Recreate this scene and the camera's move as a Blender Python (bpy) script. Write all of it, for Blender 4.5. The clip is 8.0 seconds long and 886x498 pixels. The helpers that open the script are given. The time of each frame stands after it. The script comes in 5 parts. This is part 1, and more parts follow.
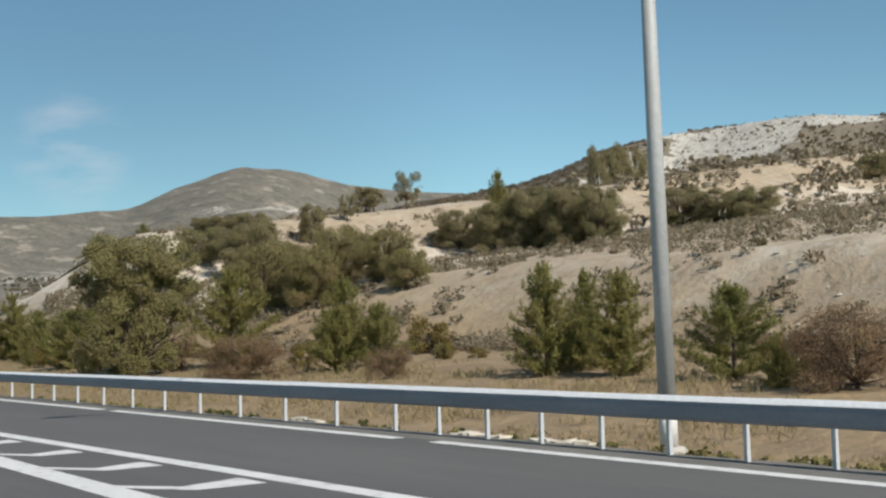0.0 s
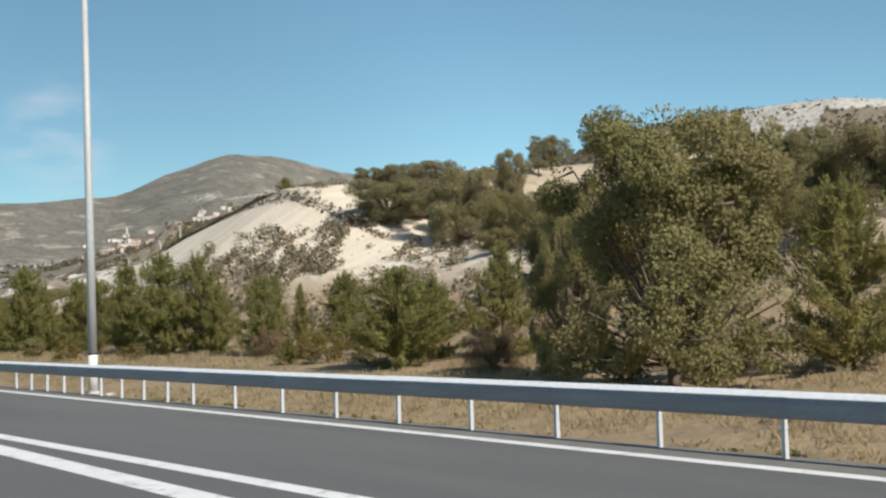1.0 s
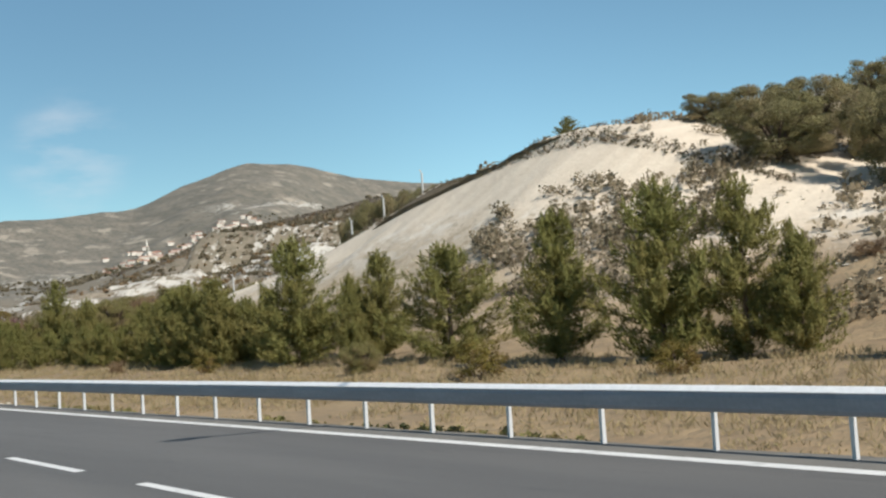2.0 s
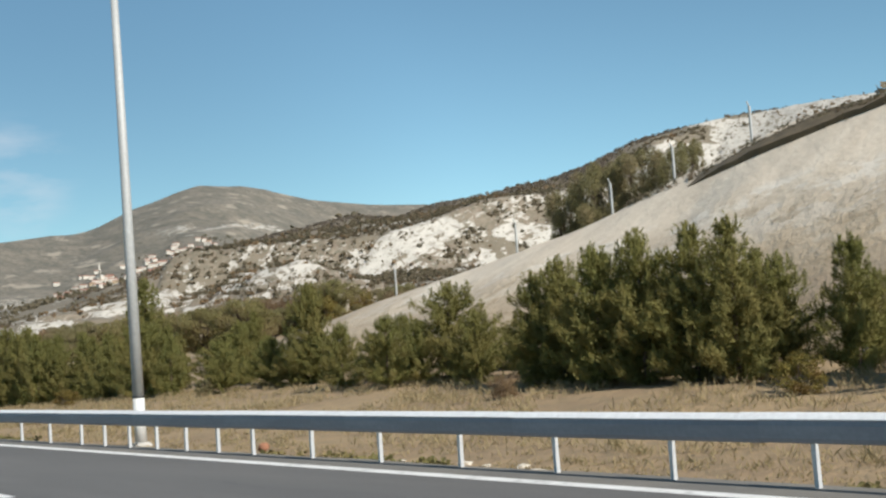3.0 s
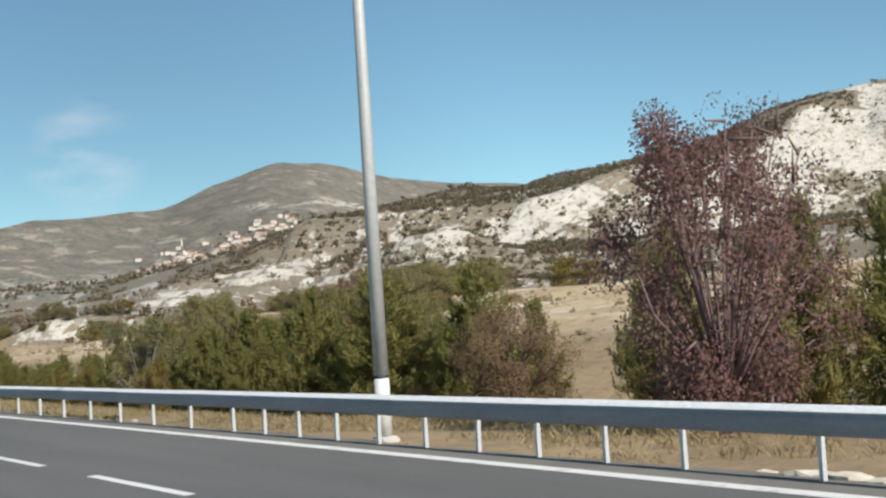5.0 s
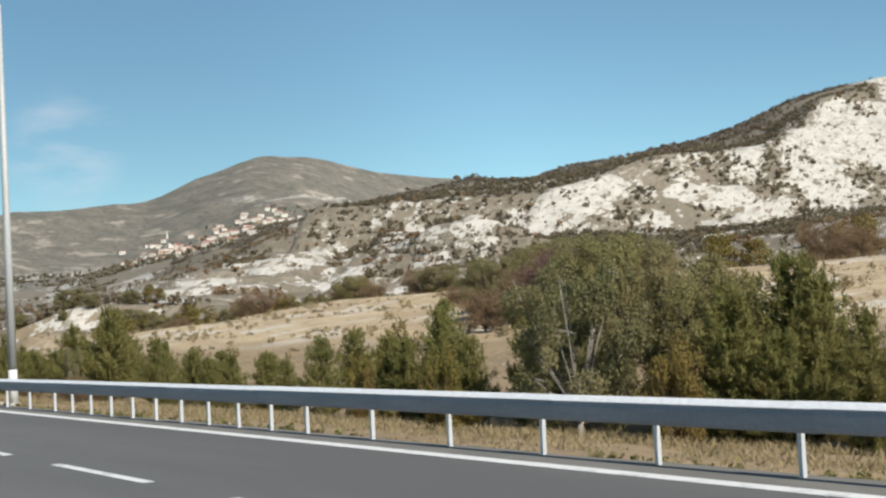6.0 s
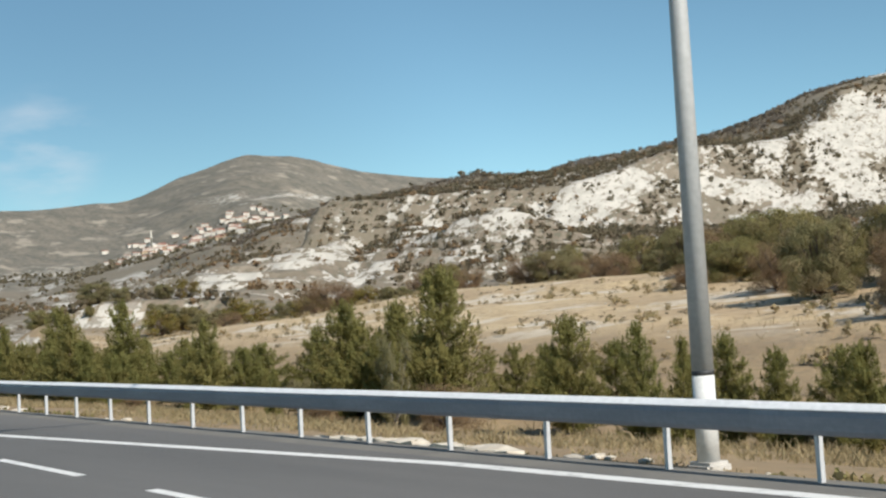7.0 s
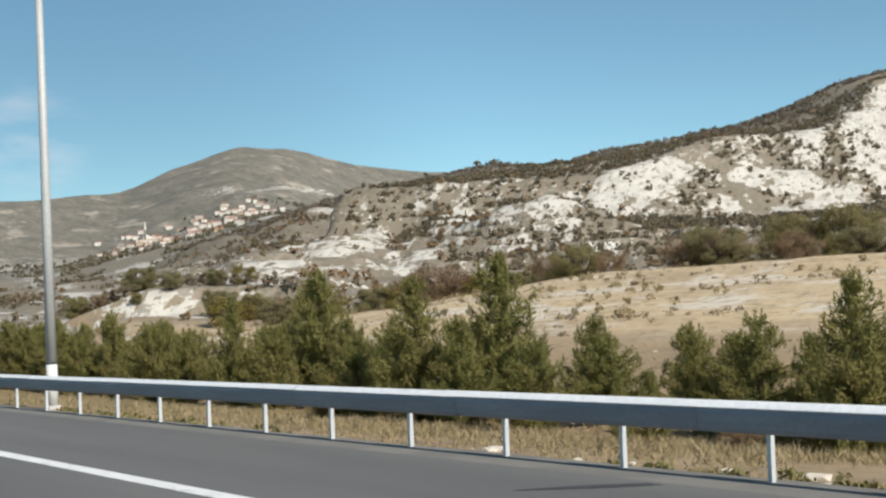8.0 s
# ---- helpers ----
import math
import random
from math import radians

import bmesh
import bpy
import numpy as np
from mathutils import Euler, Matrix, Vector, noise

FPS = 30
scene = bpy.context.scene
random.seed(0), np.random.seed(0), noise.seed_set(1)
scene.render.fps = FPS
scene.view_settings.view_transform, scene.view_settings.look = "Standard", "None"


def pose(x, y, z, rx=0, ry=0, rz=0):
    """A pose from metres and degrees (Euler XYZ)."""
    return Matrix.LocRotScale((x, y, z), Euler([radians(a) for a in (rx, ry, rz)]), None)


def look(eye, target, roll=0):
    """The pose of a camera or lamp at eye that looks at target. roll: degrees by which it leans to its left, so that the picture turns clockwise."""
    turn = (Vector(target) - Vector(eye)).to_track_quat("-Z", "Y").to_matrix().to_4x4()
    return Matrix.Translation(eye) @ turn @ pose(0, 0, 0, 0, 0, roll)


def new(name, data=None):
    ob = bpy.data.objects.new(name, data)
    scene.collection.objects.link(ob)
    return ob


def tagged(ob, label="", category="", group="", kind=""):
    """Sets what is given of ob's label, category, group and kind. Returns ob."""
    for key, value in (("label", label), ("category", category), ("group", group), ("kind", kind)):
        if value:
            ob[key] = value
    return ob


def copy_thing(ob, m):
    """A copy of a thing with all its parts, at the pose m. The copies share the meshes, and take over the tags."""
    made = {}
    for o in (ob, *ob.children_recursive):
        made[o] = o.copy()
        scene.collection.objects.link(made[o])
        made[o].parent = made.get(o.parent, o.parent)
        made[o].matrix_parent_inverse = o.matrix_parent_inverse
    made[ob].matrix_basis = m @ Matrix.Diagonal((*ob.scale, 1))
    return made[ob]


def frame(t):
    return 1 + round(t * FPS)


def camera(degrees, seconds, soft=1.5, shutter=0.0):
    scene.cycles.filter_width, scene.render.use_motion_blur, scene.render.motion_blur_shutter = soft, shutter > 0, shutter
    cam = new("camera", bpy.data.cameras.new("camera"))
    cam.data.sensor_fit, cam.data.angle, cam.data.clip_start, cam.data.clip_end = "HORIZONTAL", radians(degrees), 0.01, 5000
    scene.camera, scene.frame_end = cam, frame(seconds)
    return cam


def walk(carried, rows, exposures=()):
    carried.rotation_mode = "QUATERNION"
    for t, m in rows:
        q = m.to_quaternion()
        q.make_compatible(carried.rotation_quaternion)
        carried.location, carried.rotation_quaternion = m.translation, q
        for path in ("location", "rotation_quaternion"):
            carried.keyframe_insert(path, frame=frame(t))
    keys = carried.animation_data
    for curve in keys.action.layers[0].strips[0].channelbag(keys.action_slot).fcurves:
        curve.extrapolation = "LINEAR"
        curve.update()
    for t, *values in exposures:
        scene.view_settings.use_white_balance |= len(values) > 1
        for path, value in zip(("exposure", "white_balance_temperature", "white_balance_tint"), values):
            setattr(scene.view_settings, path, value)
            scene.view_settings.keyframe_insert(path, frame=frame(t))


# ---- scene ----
cam = camera(37.72, 8.0, 2.4)
PATH = [
    (0, pose(-0.031, -11.554, 1.794, 93.187, 2.177, 55.381)),
    (0.5, pose(-14.256, -11.582, 1.801, 92.980, 2.388, 54.772)),
    (1, pose(-28.421, -11.397, 1.800, 92.674, 2.074, 54.736)),
    (1.5, pose(-42.730, -11.244, 1.791, 92.762, 4.398, 56.188)),
    (1.7, pose(-48.490, -11.150, 1.793, 92.687, 3.775, 56.753)),
    (2.8, pose(-79.565, -10.858, 1.816, 93.833, 5.028, 49.820)),
    (3, pose(-85.070, -10.728, 1.830, 93.728, 4.389, 53.207)),
    (3.5, pose(-99.442, -10.649, 1.833, 93.649, 3.301, 57.000)),
    (4, pose(-113.403, -10.513, 1.853, 93.585, 3.994, 56.379)),
    (4.5, pose(-127.506, -10.429, 1.844, 93.209, 3.634, 55.474)),
    (4.7, pose(-133.025, -10.356, 1.858, 93.121, 3.787, 56.105)),
    (5.8, pose(-163.835, -10.167, 1.814, 92.945, 3.330, 55.641)),
    (6, pose(-169.613, -10.172, 1.812, 92.901, 3.250, 55.191)),
    (6.5, pose(-183.027, -9.993, 1.782, 92.638, 2.810, 54.473)),
    (7, pose(-197.302, -9.882, 1.786, 92.881, 3.287, 54.244)),
    (7.5, pose(-211.182, -9.718, 1.789, 92.940, 3.165, 53.678)),
    (8, pose(-225.064, -9.516, 1.779, 92.656, 2.824, 53.680)),
]

walk(cam, PATH, [(0.0, 0.08), (1.0, 0.28), (8.0, 0.3)])

# ---- world and sun: clear autumn noon, sun low behind the traffic ----
SUN_EL = 38.0
world = bpy.data.worlds.new("sky")
scene.world = world
world.use_nodes = True
wn, wl = world.node_tree.nodes, world.node_tree.links
sky = wn.new("ShaderNodeTexSky")
sky.sky_type = "NISHITA"
sky.sun_disc = False
sky.sun_elevation = radians(SUN_EL)
sky.sun_rotation = radians(88)
sky.altitude = 1400
sky.air_density = 0.85
sky.dust_density = 0.0
sky.ozone_density = 2.0
# thin wisps of cloud low over the far hills
geo = wn.new("ShaderNodeTexCoord")
mp = wn.new("ShaderNodeMapping")
mp.inputs["Scale"].default_value = (14.0, 14.0, 44.0)
cl = wn.new("ShaderNodeTexNoise")
cl.inputs["Scale"].default_value = 1.3
cl.inputs["Detail"].default_value = 5.0
wl.new(geo.outputs["Generated"], mp.inputs["Vector"])
wl.new(mp.outputs[0], cl.inputs["Vector"])
ramp = wn.new("ShaderNodeMapRange")
ramp.inputs["From Min"].default_value = 0.42
ramp.inputs["From Max"].default_value = 0.72
ramp.inputs["To Max"].default_value = 0.36
wl.new(cl.outputs["Fac"], ramp.inputs["Value"])
aim = wn.new("ShaderNodeVectorMath")
aim.operation = "DOT_PRODUCT"
aim.inputs[1].default_value = (-0.9365, 0.322, 0.1365)
wl.new(geo.outputs["Generated"], aim.inputs[0])
near_west = wn.new("ShaderNodeMapRange")
near_west.interpolation_type = "SMOOTHSTEP"
near_west.inputs["From Min"].default_value = 0.9983
near_west.inputs["From Max"].default_value = 0.9996
wl.new(aim.outputs["Value"], near_west.inputs["Value"])
both = wn.new("ShaderNodeMath")
both.operation = "MULTIPLY"
wl.new(ramp.outputs[0], both.inputs[0])
wl.new(near_west.outputs[0], both.inputs[1])
tint = wn.new("ShaderNodeMix")
tint.data_type = "RGBA"
tint.blend_type = "MULTIPLY"
tint.inputs[0].default_value = 1.0
tint.inputs[7].default_value = (0.965, 1.16, 1.005, 1)
# the clear air is a little deeper opposite the sun
deep = wn.new("ShaderNodeVectorMath")
deep.operation = "DOT_PRODUCT"
deep.inputs[1].default_value = (-0.95, 0.31, 0.0)
wl.new(geo.outputs["Generated"], deep.inputs[0])
depth_of_sky = wn.new("ShaderNodeMapRange")
depth_of_sky.interpolation_type = "SMOOTHSTEP"
for key, value in (("From Min", 0.925), ("From Max", 0.998), ("To Min", 1.03), ("To Max", 0.79)):
    depth_of_sky.inputs[key].default_value = value
wl.new(deep.outputs["Value"], depth_of_sky.inputs["Value"])
dim = wn.new("ShaderNodeVectorMath")
dim.operation = "SCALE"
wl.new(sky.outputs[0], dim.inputs[0])
wl.new(depth_of_sky.outputs[0], dim.inputs["Scale"])
wl.new(dim.outputs[0], tint.inputs[6])
mixc = wn.new("ShaderNodeMix")
mixc.data_type = "RGBA"
mixc.inputs[7].default_value = (7.0, 7.2, 7.6, 1)
wl.new(both.outputs[0], mixc.inputs[0])
wl.new(tint.outputs[2], mixc.inputs[6])
wl.new(mixc.outputs[2], wn["Background"].inputs["Color"])
wn["Background"].inputs["Strength"].default_value = 0.092

sun = new("sun", bpy.data.lights.new("sun", "SUN"))
sun.data.energy = 5.0
sun.data.angle = radians(0.55)
sun.data.color = (1.0, 0.94, 0.85)
sun.matrix_world = look((0, 0, 0), (-math.cos(radians(SUN_EL)), -0.03, -math.sin(radians(SUN_EL))))


# ---- materials ----
def shader(name, rough=0.8, metal=0.0):
    m = bpy.data.materials.new(name)
    m.use_nodes = True
    b = m.node_tree.nodes["Principled BSDF"]
    b.inputs["Roughness"].default_value = rough
    b.inputs["Metallic"].default_value = metal
    return m, m.node_tree.nodes, m.node_tree.links, b


def noise_node(n, l, scale, detail=6.0, stretch=None, coord="Object"):
    tc = n.new("ShaderNodeTexCoord")
    tx = n.new("ShaderNodeTexNoise")
    tx.inputs["Scale"].default_value = scale
    tx.inputs["Detail"].default_value = detail
    tx.inputs["Roughness"].default_value = 0.62
    if stretch:
        mpp = n.new("ShaderNodeMapping")
        mpp.inputs["Scale"].default_value = stretch
        l.new(tc.outputs[coord], mpp.inputs["Vector"])
        l.new(mpp.outputs[0], tx.inputs["Vector"])
    else:
        l.new(tc.outputs[coord], tx.inputs["Vector"])
    return tx.outputs["Fac"]


def span(n, l, value, a, b, lo=0.0, hi=1.0):
    r = n.new("ShaderNodeMapRange")
    r.interpolation_type = "SMOOTHSTEP"
    for k, v in (("From Min", a), ("From Max", b), ("To Min", lo), ("To Max", hi)):
        r.inputs[k].default_value = v
    l.new(value, r.inputs["Value"])
    return r.outputs["Result"]


def blend(n, l, fac, a, b, mode="MIX"):
    x = n.new("ShaderNodeMix")
    x.data_type = "RGBA"
    x.blend_type = mode
    if isinstance(fac, float):
        x.inputs[0].default_value = fac
    else:
        l.new(fac, x.inputs[0])
    for socket, v in ((x.inputs[6], a), (x.inputs[7], b)):
        if isinstance(v, tuple):
            socket.default_value = (*v, 1)
        else:
            l.new(v, socket)
    return x.outputs[2]


def bump(n, l, b, height, strength, distance):
    bp = n.new("ShaderNodeBump")
    if isinstance(strength, float):
        bp.inputs["Strength"].default_value = strength
    else:
        l.new(strength, bp.inputs["Strength"])
    bp.inputs["Distance"].default_value = distance
    l.new(height, bp.inputs["Height"])
    l.new(bp.outputs[0], b.inputs["Normal"])


def two_tone(name, a, b2, scale, rough=0.8, metal=0.0, fine=None, relief=0.0, wear=None, stretch=None):
    m, n, l, b = shader(name, rough, metal)
    c = blend(n, l, span(n, l, noise_node(n, l, scale, stretch=stretch), 0.35, 0.65), a, b2)
    f = noise_node(n, l, fine or scale * 9)
    c = blend(n, l, span(n, l, f, 0.3, 0.7, 0.0, 0.35), c, tuple(v * 0.55 for v in a))
    if wear:
        c = blend(n, l, span(n, l, noise_node(n, l, scale * 2.3, 8), 0.56, 0.64), c, wear)
    l.new(c, b.inputs["Base Color"])
    if relief:
        bump(n, l, b, f, 0.6, relief)
    return m


def leafy(name, a, b2, c3, rough=0.75):
    """Leaves: the colour changes from leaf to leaf and from plant to plant; a little light shines through."""
    m, n, l, b = shader(name, rough)
    g = n.new("ShaderNodeNewGeometry")
    oi = n.new("ShaderNodeObjectInfo")
    c = blend(n, l, g.outputs["Random Per Island"], a, b2)
    c = blend(n, l, span(n, l, noise_node(n, l, 1.7, 3), 0.42, 0.66), c, c3)
    c = blend(n, l, span(n, l, oi.outputs["Random"], 0.0, 1.0, 0.0, 0.35), c, c3)
    l.new(c, b.inputs["Base Color"])
    b.inputs["Specular IOR Level"].default_value = 0.2
    tr = n.new("ShaderNodeBsdfTranslucent")
    l.new(c, tr.inputs["Color"])
    ms = n.new("ShaderNodeMixShader")
    ms.inputs[0].default_value = 0.45
    l.new(b.outputs[0], ms.inputs[1])
    l.new(tr.outputs[0], ms.inputs[2])
    l.new(ms.outputs[0], n["Material Output"].inputs["Surface"])
    return m


ASPHALT, an, al, ab = shader("asphalt", 0.9)
ac = blend(an, al, span(an, al, noise_node(an, al, 0.35, 5, (0.12, 1.0, 1.0)), 0.35, 0.7), (0.083, 0.081, 0.079), (0.124, 0.119, 0.113))
ac = blend(an, al, span(an, al, noise_node(an, al, 60.0, 3), 0.35, 0.7, 0.0, 0.5), ac, (0.165, 0.165, 0.16))
ac = blend(an, al, span(an, al, noise_node(an, al, 1.6, 7, (0.3, 2.0, 1.0)), 0.62, 0.72, 0.0, 0.45), ac, (0.07, 0.07, 0.07))
al.new(ac, ab.inputs["Base Color"])
bump(an, al, ab, noise_node(an, al, 90.0, 3), 0.5, 0.006)
SHOULDER = two_tone("shoulder_asphalt", (0.15, 0.143, 0.13), (0.2, 0.188, 0.165), 0.7, 0.95, fine=35, relief=0.01)
PAINT = two_tone("road_paint", (0.78, 0.78, 0.76), (0.7, 0.7, 0.68), 1.5, 0.7, fine=25, wear=(0.45, 0.45, 0.44))
# rail steel in two tones, the beam's sun and shade put into the colour
SHADED_STEEL = two_tone("galvanised_steel_shaded", (0.26, 0.272, 0.305), (0.205, 0.215, 0.245), 1.2, 0.6, 0.1, fine=14, stretch=(0.3, 1, 3))
SUNLIT_STEEL = two_tone("galvanised_steel_sunlit", (0.9, 0.9, 0.9), (0.82, 0.82, 0.82), 1.2, 0.45, 0.0, fine=14, stretch=(0.3, 1, 3))
POST_STEEL = two_tone("post_steel", (0.55, 0.56, 0.57), (0.45, 0.46, 0.47), 3.0, 0.5, 0.05, fine=30)
POLE_STEEL = two_tone("pole_steel", (0.46, 0.47, 0.465), (0.39, 0.4, 0.395), 1.2, 0.6, 0.1, fine=12, stretch=(1, 1, 0.3))
WHITE = two_tone("white_paint", (0.72, 0.72, 0.7), (0.6, 0.6, 0.58), 4.0, 0.6, fine=22)
BLACK = two_tone("black_band", (0.02, 0.02, 0.022), (0.04, 0.04, 0.04), 6.0, 0.6)
CONCRETE = two_tone("concrete", (0.55, 0.53, 0.49), (0.42, 0.4, 0.37), 2.5, 0.9, fine=25, relief=0.01)
STONE = two_tone("white_stone", (0.68, 0.62, 0.52), (0.5, 0.44, 0.36), 3.0, 0.9, fine=20, relief=0.02)
RED = two_tone("red_reflector", (0.35, 0.02, 0.03), (0.25, 0.02, 0.03), 8.0, 0.3)
TURF = two_tone("dry_turf", (0.15, 0.115, 0.07), (0.1, 0.078, 0.05), 1.5, 0.95, fine=14, relief=0.03)
DARK_PATCH = two_tone("dark_asphalt_patch", (0.045, 0.045, 0.046), (0.06, 0.06, 0.06), 3.0, 0.7)
RUST = two_tone("rusty_clay", (0.3, 0.14, 0.08), (0.24, 0.11, 0.065), 6.0, 0.9)
BARK = two_tone("bark", (0.16, 0.115, 0.085), (0.1, 0.075, 0.06), 5.0, 0.95, fine=40, relief=0.01)
PLUM_BARK = two_tone("plum_bark", (0.2, 0.13, 0.125), (0.15, 0.1, 0.1), 5.0, 0.95, fine=40, relief=0.01)
PALE_BARK = two_tone("grey_bark", (0.3, 0.27, 0.24), (0.2, 0.18, 0.16), 5.0, 0.95, fine=40, relief=0.01)
GLASS = two_tone("lamp_glass", (0.5, 0.52, 0.52), (0.4, 0.42, 0.42), 5.0, 0.2)
PINE = leafy("pine_needles", (0.159, 0.165, 0.054), (0.242, 0.231, 0.077), (0.248, 0.209, 0.077))
OLIVE = leafy("olive_leaves", (0.203, 0.192, 0.075), (0.277, 0.248, 0.106), (0.282, 0.221, 0.110))
OAK = leafy("dark_oak_leaves", (0.201, 0.190, 0.088), (0.266, 0.240, 0.121), (0.277, 0.227, 0.130))
BROAD = leafy("broad_leaves", (0.226, 0.216, 0.088), (0.260, 0.240, 0.099), (0.266, 0.221, 0.106))
BROWN = leafy("brown_leaves", (0.26, 0.165, 0.1), (0.21, 0.15, 0.095), (0.28, 0.2, 0.11))
YELLOW = leafy("yellow_leaves", (0.26, 0.2, 0.05), (0.17, 0.16, 0.05), (0.2, 0.13, 0.05))
CRIMSON = leafy("crimson_leaves", (0.25, 0.11, 0.1), (0.2, 0.118, 0.11), (0.2, 0.142, 0.122))
GREY_LEAF = leafy("grey_leaves", (0.226, 0.211, 0.101), (0.175, 0.173, 0.079), (0.266, 0.232, 0.123))
THICKET = leafy("thicket_leaves", (0.134, 0.124, 0.080), (0.179, 0.157, 0.100), (0.213, 0.162, 0.110))
SCRUB = leafy("scrub_leaves", (0.2, 0.172, 0.115), (0.27, 0.228, 0.155), (0.29, 0.24, 0.165))
HEATHER = leafy("heather", (0.195, 0.167, 0.135), (0.245, 0.21, 0.172), (0.222, 0.185, 0.147))
STRAW = leafy("dry_grass", (0.43, 0.34, 0.2), (0.35, 0.275, 0.16), (0.3, 0.25, 0.135))


# ---- landform ----
def lattice(ix, iy, seed):
    h = (ix.astype(np.int64) * 374761393 + iy.astype(np.int64) * 668265263 + seed * 974634777) & 0x7FFFFFFF
    h = ((h ^ (h >> 13)) * 1274126177) & 0x7FFFFFFF
    return ((h ^ (h >> 16)) & 0xFFFFF) / 0xFFFFF


def vnoise(x, y, size, seed=0):
    u, v = x / size, y / size
    iu, iv = np.floor(u), np.floor(v)
    fu, fv = u - iu, v - iv
    fu, fv = fu * fu * (3 - 2 * fu), fv * fv * (3 - 2 * fv)
    a = lattice(iu, iv, seed) * (1 - fu) + lattice(iu + 1, iv, seed) * fu
    b = lattice(iu, iv + 1, seed) * (1 - fu) + lattice(iu + 1, iv + 1, seed) * fu
    return a * (1 - fv) + b * fv


def fbm(x, y, size, seed=0, octaves=4):
    out, amp, total = 0, 1.0, 0
    for k in range(octaves):
        out = out + amp * vnoise(x + 17.3 * k, y - 9.1 * k, size / 2 ** k, seed + k)
        total += amp
        amp *= 0.55
    return out / total


def step(v, a, b):
    t = np.clip((v - a) / (b - a), 0, 1)
    return t * t * (3 - 2 * t)


def softmax(a, b, k):
    h = np.clip(0.5 + 0.5 * (a - b) / k, 0, 1)
    return b + (a - b) * h + k * h * (1 - h)


def crest_of(x, y, line):
    """The signed distance to a crest line (positive on the road's side) and the crest's height there."""
    best = np.full(x.shape, 1e18)
    side, height = np.zeros(x.shape), np.zeros(x.shape)
    for (x0, y0, z0), (x1, y1, z1) in zip(line, line[1:]):
        dx, dy = x1 - x0, y1 - y0
        s = np.clip(((x - x0) * dx + (y - y0) * dy) / (dx * dx + dy * dy), 0, 1)
        px, py = x - x0 - s * dx, y - y0 - s * dy
        dist = np.hypot(px, py)
        near = dist < best
        best = np.where(near, dist, best)
        side = np.where(near, np.sign(dx * py - dy * px) * -1, side)
        height = np.where(near, z0 + s * (z1 - z0), height)
    return best * side, height


def bend(x):
    return 1.09e-5 * (x + 110) ** 2


# crest lines run from the far end of the road's view to the near end
# outcrops of white rock: place along the bed and half its width
BANDS = (
    ((-777, 326, 18), (-820, 369, 20)),
    ((-643, 282, 13), (-652, 310, 12)),
    ((-2277, 640, 32), (-2303, 702, 32), (-2274, 757, 25)),
    ((-2285, 795, 20), (-2230, 850, 20)),
    ((-1400, 537, 12), (-1348, 581, 12)),
    ((-2431, 1092, 18), (-2355, 1089, 18)),
    ((-2280, 1092, 14), (-2353, 1284, 14)),
)
# streaks of bare white rock on the ridge: their two ends and half their breadth
OUTCROPS = (
    (-431, 60, -406, 92, 6),
    (-415, 90, -508, 152, 7),
    (-503, 158, -575, 219, 10),
    (-474, 160, -526, 210, 6),
    (-532, 217, -608, 284, 7),
    (-522, 221, -544, 249, 6),
    (-497, 229, -516, 249, 7),
    (-469, 305, -486, 349, 4),
    (-570, 309, -578, 373, 12),
    (-542, 340, -560, 381, 4),
    (-542, 380, -550, 446, 5),
    (-566, 386, -559, 431, 10),
    (-514, 392, -546, 493, 4),
    (-571, 439, -599, 473, 8),
    (-540, 454, -593, 512, 15),
    (-573, 505, -593, 588, 26),
    (-592, 585, -587, 647, 24),
    (-533, 593, -589, 654, 29),
    (-496, 669, -639, 604, 13),
)


def outcrops(x, y):
    """How far a place lies inside one of the white rock streaks, 0 to 1, with ragged edges."""
    best = np.full(x.shape, -50.0)
    for x0, y0, x1, y1, half in OUTCROPS:
        dx, dy = x1 - x0, y1 - y0
        q = np.clip(((x - x0) * dx + (y - y0) * dy) / (dx * dx + dy * dy), 0, 1)
        breadth = 2 * half * np.sqrt(q * (1 - q))
        best = np.maximum(best, breadth - np.hypot(x - x0 - q * dx, y - y0 - q * dy))
    ragged = (fbm(x, y, 9, 64, 3) - 0.5) * 9
    return np.where(best > -40, step(best + ragged, -1.0, 1.5), 0.0)


RIDGE = [(-1250, 60, 5), (-944, 237, 16), (-919, 303, 34), (-858, 380, 66), (-822, 472, 85), (-763, 481, 77), (-731, 487, 82), (-711, 508, 86), (-689, 530, 90),
         (-674, 557, 100), (-662, 578, 111), (-646, 610, 119), (-625, 638, 125), (-575, 648, 126), (-540, 656, 125), (-500, 673, 119), (-400, 720, 122), (-150, 800, 120), (500, 900, 110)]
MOUNTAIN = [(-4400, 700, 240), (-3200, 900, 297), (-3115, 1143, 309), (-3095, 1191, 316), (-3047, 1300, 365), (-3007, 1386, 400), (-2982, 1435, 412), (-2930, 1531, 408),
            (-2883, 1612, 381), (-2834, 1692, 356), (-2764, 1797, 339), (-2600, 2015, 316), (-2200, 2400, 310), (-1000, 3000, 300), (800, 3300, 280)]


